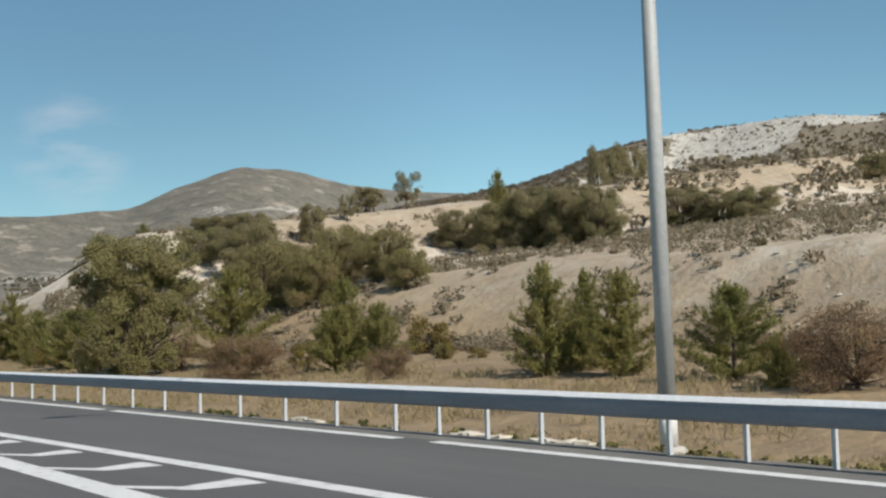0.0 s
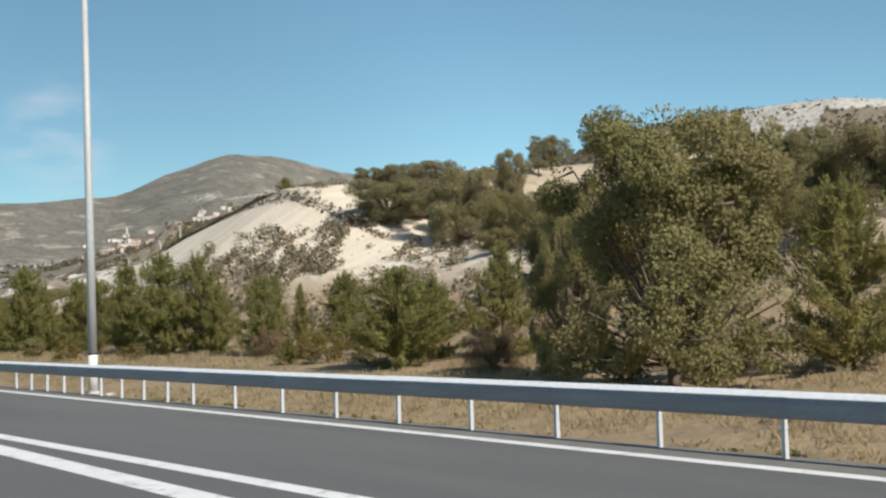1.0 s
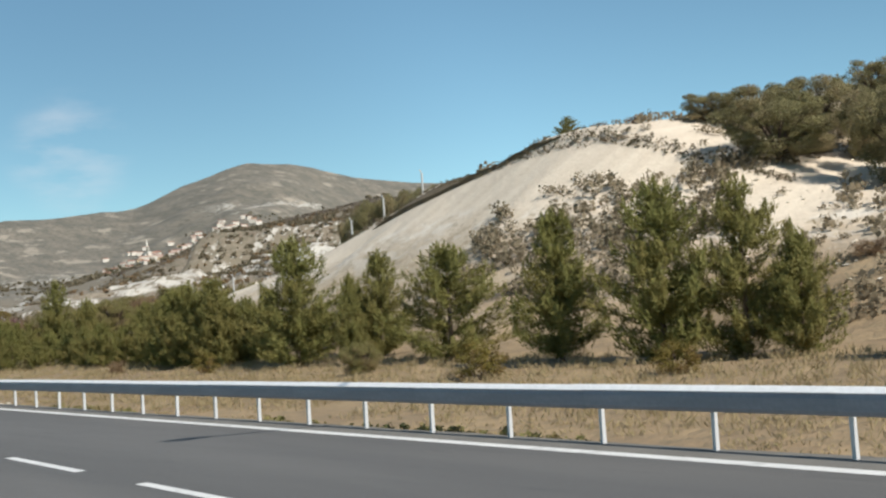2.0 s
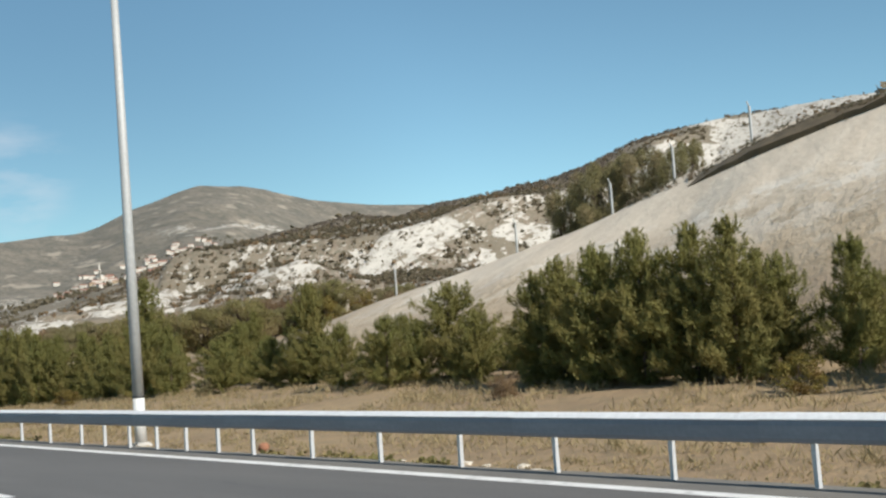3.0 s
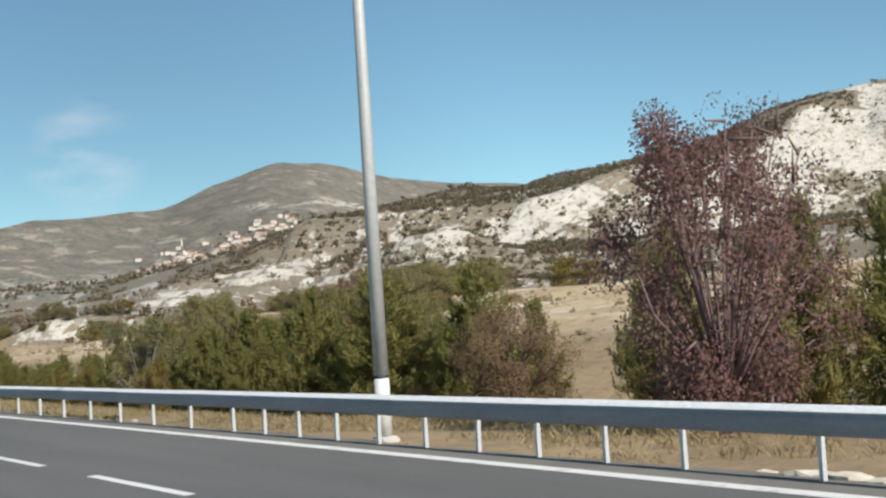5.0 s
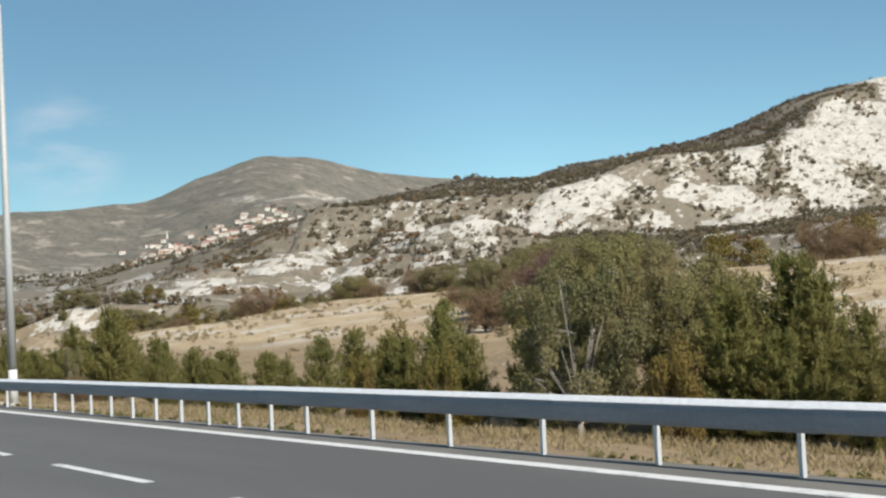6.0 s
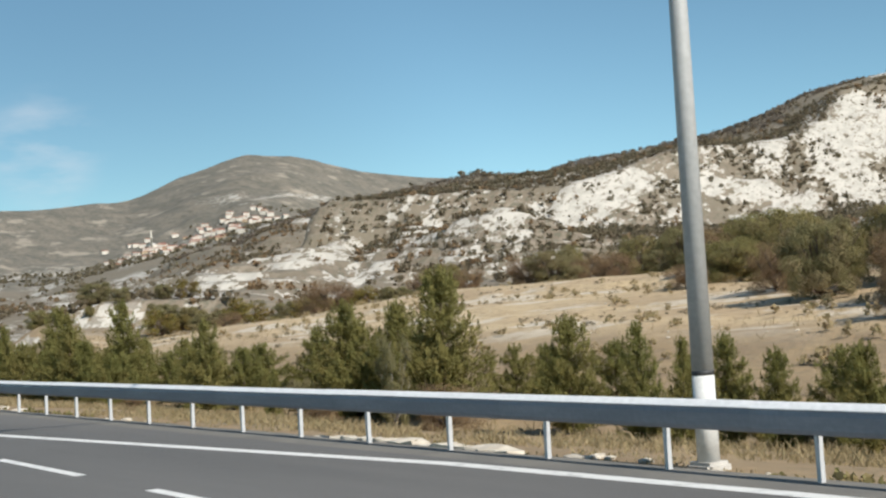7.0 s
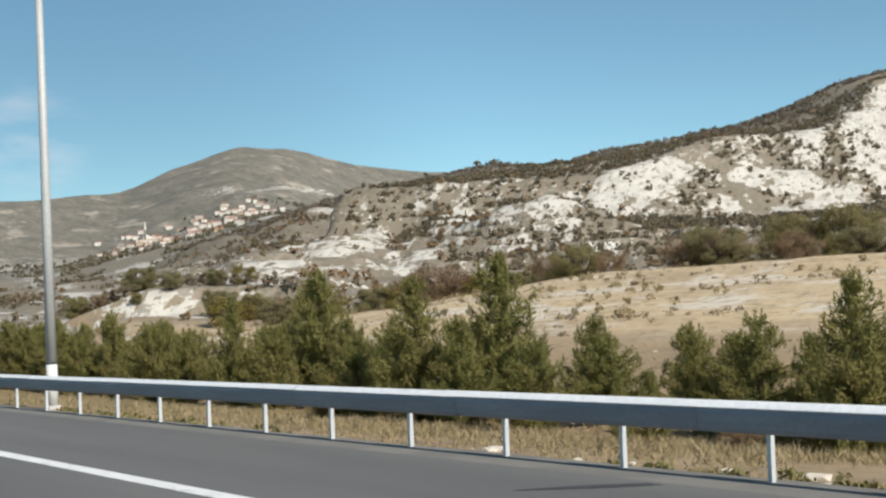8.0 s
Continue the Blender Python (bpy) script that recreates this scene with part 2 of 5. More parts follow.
def land(x, y):
    """The height of the ground, and how much of it is white rock, bare sand, field and scrub."""
    yy = y - bend(x) * step(y, 60, 20)
    along = step(x, -185, -120)
    verge = -0.12 + 0.055 * np.clip(yy - 1, 0, 12) * along - 0.13 * np.clip(yy - 1.2, 0, 9) * (1 - along)
    plain = verge + 0.09 * np.clip(yy - 14, 0, 60) * (1 - along) * (0.08 + 0.92 * step(x + 0.5 * (yy - 40), -362, -292)) + 0.03 * np.clip(yy - 14, 0, 90) * along
    terrace = np.floor((yy + 10 * vnoise(x, y, 60, 5)) / 14)
    plain = plain + (1 - along) * step(yy, 35, 50) * 0.35 * (terrace % 2)
    # the hill that the road cuts into
    hc = 8.1 / (1 + ((x + 103) / np.where(x < -103, 30.0, 17.0)) ** 2)
    hc = np.where(x > -103, np.maximum(hc, 3.3 + 0.7 * vnoise(x, y, 25, 3)), hc)
    rough = fbm(x, y, 9, 11)
    toe = 15 + 3 * (vnoise(x, y * 0, 14, 8) - 0.5) + 6 * step(x, -75, -40)
    face = step(yy, toe - 1.5, 29.5)
    face = 0.35 * face + 0.65 * np.clip((yy - toe) / (28 - toe), 0, 1)
    back = 0.07 * np.clip(yy - 28, 0, 45) + 0.105 * np.clip(yy - 73, 0, 47)
    inside = step(x + 135 + 0.62 * np.clip(yy - 40, 0, 900), -18, 22)
    left_fall = step(yy, 70, 30)
    hill = hc * face * np.maximum(left_fall, inside) + back * inside * step(yy, 24, 34)
    hill = hill + 0.135 * np.clip(yy - 120, 0, 560) * step(x + 135 + 0.62 * np.clip(yy - 40, 0, 900), -30, 75)
    hill = hill + (rough - 0.5) * 1.1 * step(yy, toe + 3, 40) * step(x, -92, -80)
    hill = hill + (rough - 0.5) * 0.5 * face
    rill = 2.3 * np.abs(vnoise(x + 0.3 * yy, yy * 0.16, 4.6, 13) - 0.5) * fbm(x, y, 11, 15) + 0.22 * np.abs(vnoise(x - 0.2 * yy, yy * 0.3, 1.3, 14) - 0.5)
    hill = hill - rill * 1.0 * face * (1 - step(yy, 25, 28.5)) * step(hc, 2.0, 5.0)
    hill = hill + 0.6 * step(yy, 28.0, 28.9) * step(x, -128, -121) * step(x, -88, -95) * (0.5 + vnoise(x, y * 0, 5, 16))
    near = plain + np.where(yy > 8, hill, 0)
    # the white ridge behind the fields
    sd, zc = crest_of(x, y, RIDGE)
    gully = fbm(x * 0.9 + y * 0.6, (y - 0.8 * x) * 0.35, 60, 21, 6) - 0.5
    inner = step(y, 255, 300)
    # the long apron under the ridge, broken off at its foot in a low white scarp
    up, aside = -0.81 * x + 0.59 * y, 0.59 * x + 0.81 * y
    rise = np.clip(up - 390, 0, 320)
    scarp_line = 388 + 14 * (vnoise(aside, aside * 0, 21, 29) - 0.5)
    apron = 3 - 0.06 * np.clip(scarp_line - up, 0, 300) + 4.2 * step(up, scarp_line - 2, scarp_line + 2) * step(aside, -215, -198) * step(aside, -150, -165)
    apron = apron + 0.06 * rise + 0.0003 * rise ** 2 - 0.35 * np.clip(-188 - aside, 0, 400)
    apron = apron - 0.25 * np.clip(up - 585 - 2.2 * (aside + 158), 0, 150) * step(aside, -128, -150)
    slope = apron * (1 - inner) + inner * (24 - 0.05 * (x + 500) + 0.06 * (y - 285)) + 12 * np.exp(-((x + 516) ** 2 + (y - 243) ** 2) / 480)
    crag = fbm(x * 0.9 + y * 0.6, (y - 0.8 * x) * 0.6, 20, 22, 4) - 0.5
    u, w = 0.73 * x + 0.68 * y, 0.73 * y - 0.68 * x
    furrow = np.abs(vnoise(u + 0.25 * w, w * 0.3, 26, 23) - 0.5) * 13 + np.abs(vnoise(u - 0.2 * w, w * 0.4, 11, 24) - 0.5) * 6 + np.abs(vnoise(u + 0.4 * w, w * 0.6, 5, 25) - 0.5) * 2.4
    # a steep white face turned to the east under a gentler brow
    cliff_face = -262 - 0.706 * (x + 211) + 0.148 * (y + 9.7) - 0.36 * np.clip(335 - y, 0, 300)
    brow = softmax(np.minimum(cliff_face, zc - 0.14 * sd), zc - 0.5 * sd - 1.2 * np.clip(sd - 75, 0, 400), 18)
    plain_rock = outcrops(x, y)
    rugged = (gully * 14 + crag * 7 + furrow - 4.5) * (1 - 0.75 * plain_rock)
    front = softmax(slope + rugged * (0.12 + 0.38 * step(up, 420, 600)), brow + rugged * 0.45 * step(sd, 0, 60), 5)
    bench = (front + 6 * (fbm(x, y, 60, 26) - 0.5) + 2.2 * (vnoise(x, y, 12, 27) - 0.5)) / 3.2
    bench = bench - np.floor(bench)
    ledged = step(sd, 15, 60) * (1 - inner) * step(up, 405, 430)
    riser = step(bench, 0.5, 0.66) * step(bench, 1.0, 0.93) * ledged
    front = front + 3.2 * (step(bench, 0.6, 0.92) - bench) * 0.85 * ledged
    ridge = np.where(sd > 0, np.minimum(front, zc + gully * 6 * step(sd, 0, 60) + 0 * sd), zc - 0.16 * np.abs(sd))
    out, side = 0.39 * (y + 10) - 0.92 * (x + 210), 0.39 * (x + 210) + 0.92 * (y + 10)
    village = 12 + 0.07 * (out - 520) + 0.25 * np.clip(side, -120, 150) * step(out, 600, 1000) + 14 * (fbm(x, y, 160, 31) - 0.5)
    far = softmax(ridge, np.minimum(village, 170), 6)
    md, mz = crest_of(x, y, MOUNTAIN)
    mount = mz - np.where(md > 0, 0.24, 0.1) * np.abs(md) + (fbm(x, y, 420, 41, 5) - 0.5) * 70 * step(np.abs(md), 0, 500)
    far = softmax(far, mount, 30)
    z = np.where(y > 25, softmax(near, np.where(y > 60, far, far - (60 - y) * 2), 2.5), near)
    z = z + (fbm(x, y, 2.2, 51, 3) - 0.5) * 0.22 * step(yy, 1.0, 5) * (1 - 0.85 * face * step(yy, 31, 28.5) * step(x, -85, -95) * step(x, -140, -128))
    z = np.where(y < 0.2, -0.3, z)
    # cover
    dist = np.hypot(x + 110, y)
    on_far = step(far - near, -1.0, 3.0) * step(y, 50, 90)
    across, depth = 0.6 * x + 0.8 * y, -0.8 * x + 0.6 * y
    blot = 0.6 * fbm(across * 1.9 + depth * 0.5, depth * 0.55, 46, 61, 5) + 0.4 * fbm(across * 1.2 - depth * 0.25, depth * 0.8, 17, 62, 4)
    bed = np.zeros(x.shape)
    for line in BANDS:
        for (x0, y0, w0), (x1, y1, w1) in zip(line, line[1:]):
            dx, dy = x1 - x0, y1 - y0
            q = np.clip(((x - x0) * dx + (y - y0) * dy) / (dx * dx + dy * dy), 0, 1)
            away = np.hypot(x - x0 - q * dx, y - y0 - q * dy) / (w0 + q * (w1 - w0))
            bed = np.maximum(bed, np.exp(-away ** 2 * 0.9))
    rich = -0.24 + 0.36 * bed + 0.05 * step(dist, 300, 900)
    crest_cover = 0.4 * step(sd, 55, 25) * (1 - bed * 0.4) + 0.3 * step(sd, 0, -40) * step(dist, 1300, 1000)
    blocks = step(fbm(side, out * 0.16, 24, 63, 4), 0.5, 0.58) * step(out, 420, 600) * step(out, 2400, 2000) * step(side, 260, 150) * np.maximum(step(village - ridge, -2, 3), step(sd, -5, -25))
    white = np.maximum(on_far * step(blot + rich - crest_cover, 0.48, 0.7) * step(np.abs(md), 100, 900), np.maximum(bed * (dist > 1200), blocks))
    sand = np.clip(face * step(hc, 2.0, 4.5) * step(x, -85, -92) * step(yy, 35, 31) + inside * step(yy, 20, 28) * (0.35 + 0.6 * step(fbm(x, y, 14, 72, 5), 0.42, 0.62)), 0, 1) * (1 - on_far)
    field = (1 - along) * step(yy, 24, 34) * (1 - step(yy, 104, 112)) * (1 - on_far) * step(x, -420, -380)
    rock = np.maximum(np.clip(white, 0, 1), np.maximum((0.98 + 0.32 * step(y, 215, 260)) * plain_rock, on_far * step(sd, 30, 80) * (0.42 * step(x, -700, -600) * step(y, 190, 260) + (0.25 + 0.85 * riser * step(fbm(aside, up, 26, 66), 0.42, 0.58)) * (1 - step(y, 190, 260)) * step(up, 380, 420) * step(dist, 900, 600))))
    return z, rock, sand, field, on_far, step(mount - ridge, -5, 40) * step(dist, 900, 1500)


def grid_line(*pieces):
    out = []
    for a, b, d in pieces:
        out.extend(np.arange(a, b, d))
    return np.array(out)


GX = grid_line((-6200, -2400, 75), (-2400, -1000, 16), (-1000, -640, 4), (-640, -300, 1.8), (-300, 10, 0.9), (10, 120, 4), (120, 1600, 60))
GY = grid_line((-3000, -60, 300), (-60, -20, 10), (0.15, 1.2, 0.35), (1.2, 40, 0.75), (40, 130, 1.5), (130, 330, 2.6), (330, 700, 4.0), (700, 1600, 18), (1600, 5200, 60))


def add_mesh(name, verts, faces, material, smooth=False):
    me = bpy.data.meshes.new(name)
    verts = np.asarray(verts, dtype=np.float32)
    faces = np.asarray(faces, dtype=np.int32)
    k = faces.shape[1]
    me.vertices.add(len(verts))
    me.vertices.foreach_set("co", verts.ravel())
    me.loops.add(faces.size)
    me.loops.foreach_set("vertex_index", faces.ravel())
    me.polygons.add(len(faces))
    me.polygons.foreach_set("loop_start", np.arange(0, faces.size, k, dtype=np.int32))
    me.polygons.foreach_set("use_smooth", np.full(len(faces), bool(smooth)))
    me.update(calc_edges=True)
    me.materials.append(material)
    return me


def strata(n, l, scale, detail, long):
    """Noise drawn out along the dip of the rock beds."""
    tc = n.new("ShaderNodeTexCoord")
    mpp = n.new("ShaderNodeMapping")
    mpp.vector_type = "TEXTURE"
    mpp.inputs["Rotation"].default_value = (0, 0, radians(119))
    mpp.inputs["Scale"].default_value = (long, 1, 1)
    l.new(tc.outputs["Object"], mpp.inputs["Vector"])
    tx = n.new("ShaderNodeTexNoise")
    tx.inputs["Scale"].default_value = scale
    tx.inputs["Detail"].default_value = detail
    tx.inputs["Roughness"].default_value = 0.66
    l.new(mpp.outputs[0], tx.inputs["Vector"])
    return tx.outputs["Fac"]


GROUND, gn, gl, gb = shader("hillside_ground", 0.95)
att = gn.new("ShaderNodeAttribute")
att.attribute_name = "cover"
sep = gn.new("ShaderNodeSeparateColor")
gl.new(att.outputs["Color"], sep.inputs[0])
att2 = gn.new("ShaderNodeAttribute")
att2.attribute_name = "far"
soil = blend(gn, gl, span(gn, gl, noise_node(gn, gl, 0.35, 8), 0.35, 0.65), (0.325, 0.235, 0.132), (0.25, 0.178, 0.105))
soil = blend(gn, gl, span(gn, gl, noise_node(gn, gl, 3.0, 8), 0.45, 0.65, 0.0, 0.6), soil, (0.2, 0.155, 0.09))
heath = blend(gn, gl, span(gn, gl, noise_node(gn, gl, 0.06, 8), 0.35, 0.65), (0.16, 0.13, 0.095), (0.215, 0.175, 0.13))
heath = blend(gn, gl, span(gn, gl, strata(gn, gl, 0.3, 6, 3.0), 0.5, 0.6, 0.0, 0.7), heath, (0.25, 0.215, 0.165))
heath = blend(gn, gl, span(gn, gl, strata(gn, gl, 0.55, 6, 3.0), 0.5, 0.58, 0.0, 0.7), heath, (0.1, 0.1, 0.07))
heath = blend(gn, gl, span(gn, gl, noise_node(gn, gl, 0.013, 8), 0.4, 0.62), heath, (0.17, 0.145, 0.105))
base = blend(gn, gl, att2.outputs["Fac"], soil, heath)
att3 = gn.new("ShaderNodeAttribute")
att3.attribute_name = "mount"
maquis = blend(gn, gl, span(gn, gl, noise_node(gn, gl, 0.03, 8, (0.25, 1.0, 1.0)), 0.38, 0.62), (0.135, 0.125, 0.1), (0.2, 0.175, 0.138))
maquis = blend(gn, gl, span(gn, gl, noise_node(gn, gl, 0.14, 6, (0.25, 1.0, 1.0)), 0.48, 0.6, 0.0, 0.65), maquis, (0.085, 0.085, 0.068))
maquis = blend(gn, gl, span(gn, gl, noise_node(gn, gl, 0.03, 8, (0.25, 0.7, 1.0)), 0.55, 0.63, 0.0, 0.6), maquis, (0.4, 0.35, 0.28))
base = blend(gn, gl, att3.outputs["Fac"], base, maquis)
sandc = blend(gn, gl, span(gn, gl, noise_node(gn, gl, 0.5, 8, (1.6, 0.25, 0.25)), 0.3, 0.7), (0.64, 0.56, 0.45), (0.55, 0.47, 0.37))
sandc = blend(gn, gl, span(gn, gl, noise_node(gn, gl, 5.0, 6), 0.5, 0.66, 0.0, 0.2), sandc, (0.38, 0.3, 0.22))
stony = span(gn, gl, sep.outputs["Green"], 0.98, 0.9)


def times(n, l, a, b):
    m2 = n.new("ShaderNodeMath")
    m2.operation = "MULTIPLY"
    l.new(a, m2.inputs[0])
    l.new(b, m2.inputs[1])
    return m2.outputs[0]


# broken limestone and thin brown growth over the natural hillside
sandc = blend(gn, gl, times(gn, gl, stony, span(gn, gl, noise_node(gn, gl, 0.55, 8, (1.0, 1.6, 1.0)), 0.5, 0.58, 0.0, 0.85)), sandc, (0.68, 0.63, 0.55))
sandc = blend(gn, gl, times(gn, gl, stony, span(gn, gl, noise_node(gn, gl, 0.8, 8), 0.54, 0.62, 0.0, 0.55)), sandc, (0.27, 0.225, 0.16))
base = blend(gn, gl, sep.outputs["Green"], base, sandc)
fieldc = blend(gn, gl, span(gn, gl, noise_node(gn, gl, 0.12, 7, (0.4, 1.6, 1.0)), 0.35, 0.65), (0.5, 0.385, 0.235), (0.38, 0.28, 0.17))
fieldc = blend(gn, gl, span(gn, gl, noise_node(gn, gl, 0.16, 8, (0.7, 1.0, 1.0)), 0.52, 0.6, 0.0, 0.85), fieldc, (0.56, 0.5, 0.41))
fieldc = blend(gn, gl, span(gn, gl, noise_node(gn, gl, 1.1, 8), 0.52, 0.62, 0.0, 0.7), fieldc, (0.27, 0.2, 0.12))
base = blend(gn, gl, sep.outputs["Blue"], base, fieldc)
rockc = blend(gn, gl, span(gn, gl, strata(gn, gl, 0.22, 6, 3.2), 0.4, 0.66), (0.48, 0.455, 0.405), (0.36, 0.34, 0.3))
rockc = blend(gn, gl, span(gn, gl, strata(gn, gl, 0.45, 6, 3.5), 0.555, 0.6, 0.0, 0.8), rockc, (0.2, 0.175, 0.14))


def sums(n, l, a, b, gain):
    m1 = n.new("ShaderNodeMath")
    m1.operation = "MULTIPLY_ADD"
    l.new(b, m1.inputs[0])
    m1.inputs[1].default_value = gain
    l.new(a, m1.inputs[2])
    return m1.outputs[0]


edge = sums(gn, gl, strata(gn, gl, 0.11, 6, 3.0), sep.outputs["Red"], 0.225)
edge = sums(gn, gl, edge, strata(gn, gl, 0.4, 6, 3.5), 0.9)
bare = gn.new("ShaderNodeMath")
bare.operation = "MULTIPLY"
gl.new(span(gn, gl, edge, 1.1, 1.13), bare.inputs[0])
gl.new(span(gn, gl, sep.outputs["Red"], 0.02, 0.12), bare.inputs[1])
base = blend(gn, gl, bare.outputs[0], base, rockc)
gl.new(base, gb.inputs["Base Color"])
relief = sums(gn, gl, noise_node(gn, gl, 2.5, 8), strata(gn, gl, 0.3, 6, 2.5), 3.5)
bump(gn, gl, gb, relief, span(gn, gl, sep.outputs["Green"], 0.4, 1.0, 0.55, 0.3), 0.16)

gx, gy = np.meshgrid(GX, GY)
gz, g_rock, g_sand, g_field, g_far, g_mount = land(gx, gy)
nx, ny = len(GX), len(GY)
ids = np.arange(nx * ny).reshape(ny, nx)
quads = np.stack([ids[:-1, :-1], ids[:-1, 1:], ids[1:, 1:], ids[1:, :-1]], -1).reshape(-1, 4)
me = add_mesh("ground", np.stack([gx, gy, gz], -1).reshape(-1, 3), quads, GROUND, True)
lay = me.attributes.new("cover", "FLOAT_COLOR", "POINT")
lay.data.foreach_set("color", np.stack([g_rock, g_sand, g_field, np.ones_like(g_rock)], -1).astype(np.float32).ravel())
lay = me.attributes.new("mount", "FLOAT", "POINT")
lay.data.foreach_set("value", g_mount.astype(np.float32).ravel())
lay = me.attributes.new("far", "FLOAT", "POINT")
lay.data.foreach_set("value", g_far.astype(np.float32).ravel())
ground = tagged(new("ground", me), "dry hilly ground with sand cuts, fields and white rock", "ground", kind="structure")


def floor_z(x, y):
    return float(land(np.array([float(x)]), np.array([float(y)]))[0][0])


# ---- helpers for parts ----
def part(name, bm, material, parent=None, label=""):
    mesh = bpy.data.meshes.new(name)
    bm.to_mesh(mesh)
    bm.free()
    mesh.materials.append(material)
    ob = new(name, mesh)
    if parent:
        ob.parent = parent
    if label:
        tagged(ob, label)
    return ob


def piece(name, mesh, parent, m=None, label=""):
    ob = new(name, mesh)
    ob.parent = parent
    if m is not None:
        ob.matrix_basis = m
    if label:
        tagged(ob, label)
    return ob


def brick(bm, x0, x1, y0, y1, z0, z1):
    return bmesh.ops.create_cube(bm, size=1, matrix=Matrix.Translation(((x0 + x1) / 2, (y0 + y1) / 2, (z0 + z1) / 2)) @ Matrix.Diagonal((abs(x1 - x0), abs(y1 - y0), abs(z1 - z0), 1)))["verts"]


def tube(bm, path, radii, sides=10):
    rings = []
    for k, p in enumerate(path):
        p = Vector(p)
        a = Vector(path[max(k - 1, 0)])
        b = Vector(path[min(k + 1, len(path) - 1)])
        q = (b - a).to_track_quat("Z", "Y")
        rings.append([bm.verts.new(p + q @ Vector((math.cos(2 * math.pi * s / sides) * radii[k], math.sin(2 * math.pi * s / sides) * radii[k], 0))) for s in range(sides)])
    for r0, r1 in zip(rings, rings[1:]):
        for s in range(sides):
            f = bm.faces.new((r0[s], r0[(s + 1) % sides], r1[(s + 1) % sides], r1[s]))
            f.smooth = True
    bm.faces.new(rings[-1])
    bm.faces.new(list(reversed(rings[0])))


def strip(name, material, pts, width, z=0.004, steps=2.0):
    """A painted line along the road through the points (x, offset from the rail)."""
    v, f, last = [], [], None
    for (xa, oa), (xb, ob) in zip(pts, pts[1:]):
        n = max(1, int(abs(xb - xa) / steps))
        for k in range(n + (1 if (xb, ob) == pts[-1] else 0)):
            s = k / n
            x = xa + (xb - xa) * s
            y = oa + (ob - oa) * s + bend(x)
            w = width * (1 + 0.08 * (vnoise(np.array([x]), np.array([y]), 0.7, 2)[0] - 0.5))
            v += [(x, y - w / 2, z), (x, y + w / 2, z)]
            if last is not None:
                f.append((last, last + 1, last + 3, last + 2))
            last = len(v) - 2
    return new(name, add_mesh(name, v, f, material))


# ---- road ----
def road_sheet(name, material, near_edge, far_edge, z0, ragged=0.0):
    xs = np.arange(160, -760, -1.0 if ragged else -5.0)
    v, f = [], []
    for k, x in enumerate(xs):
        y1 = far_edge + bend(x) + ragged * (vnoise(np.array([x]), np.array([0.0]), 1.7, 4)[0] - 0.5)
        v += [(x, near_edge + bend(x), z0), (x, y1, z0), (x, y1 + 0.03, z0 - 0.3)]
        if k:
            a = 3 * (k - 1)
            f += [(a, a + 1, a + 4, a + 3), (a + 1, a + 2, a + 5, a + 4)]
    return new(name, add_mesh(name, v, f, material))


tagged(road_sheet("road", ASPHALT, -15.5, -0.55, 0.0), "grey asphalt carriageway with painted lines", "road", kind="structure")
tagged(road_sheet("hard_shoulder", SHOULDER, -0.55, 0.22, -0.004, 0.16), "dusty grey asphalt strip under the guard rail", "road", kind="structure")
# the edge line is worn through in places
EDGE_RUNS = ([(60, -0.72), (-16.2, -0.72)], [(-17.2, -0.72), (-29.5, -0.72)], [(-30.2, -0.72), (-205, -0.68), (-210, -0.9), (-230, -3.72), (-260, -3.75), (-500, -3.75)])
for run in EDGE_RUNS:
    tagged(strip("edge_line", PAINT, run, 0.25), "white solid edge line on asphalt", "road marking", "edge line runs", "structure")
GORE_R = [(40, -3.9), (-11.5, -4.44), (-25, -4.66), (-37, -4.86), (-50, -5.12), (-59, -5.3)]
GORE_L = [(40, -7.4), (-14, -6.36), (-20, -6.18), (-30, -6.05), (-48, -5.8), (-66, -5.42)]
tagged(strip("gore_line", PAINT, GORE_R, 0.3), "white line bounding a chevron area", "road marking", group="chevron area lines", kind="structure")
tagged(strip("gore_line", PAINT, GORE_L, 0.42), "broad white line bounding a chevron area", "road marking", group="chevron area lines", kind="structure")


def along_line(line, x):
    for (xa, oa), (xb, ob) in zip(line, line[1:]):
        if xa >= x >= xb:
            return oa + (ob - oa) * (x - xa) / (xb - xa)
    return line[-1][1]


def chevron(x):
    right, left = along_line(GORE_R, x) - 0.3, along_line(GORE_L, x) + 0.22
    mid = right - 0.62 * (right - left)
    v = [(x, right, 0), (x - 0.75, right, 0), (x - 1.1, mid, 0), (x - 0.35, mid, 0), (x - 1.55, left, 0), (x - 1.95, left, 0)]
    v = [(a, b + bend(a), 0.005) for a, b, _ in v]
    v[2], v[3] = (x - 0.5, v[2][1], 0.005), (x - 0.05, v[3][1], 0.005)
    v[4] = (x - 0.95, v[4][1], 0.005)
    v[5] = (x - 1.35, v[5][1], 0.005)
    mesh = add_mesh("chevron_mark", v, [(0, 3, 2, 1), (3, 4, 5, 2)], PAINT)
    tagged(new("chevron_mark", mesh), "white painted chevron on dark asphalt", "road marking", "chevrons", "structure")


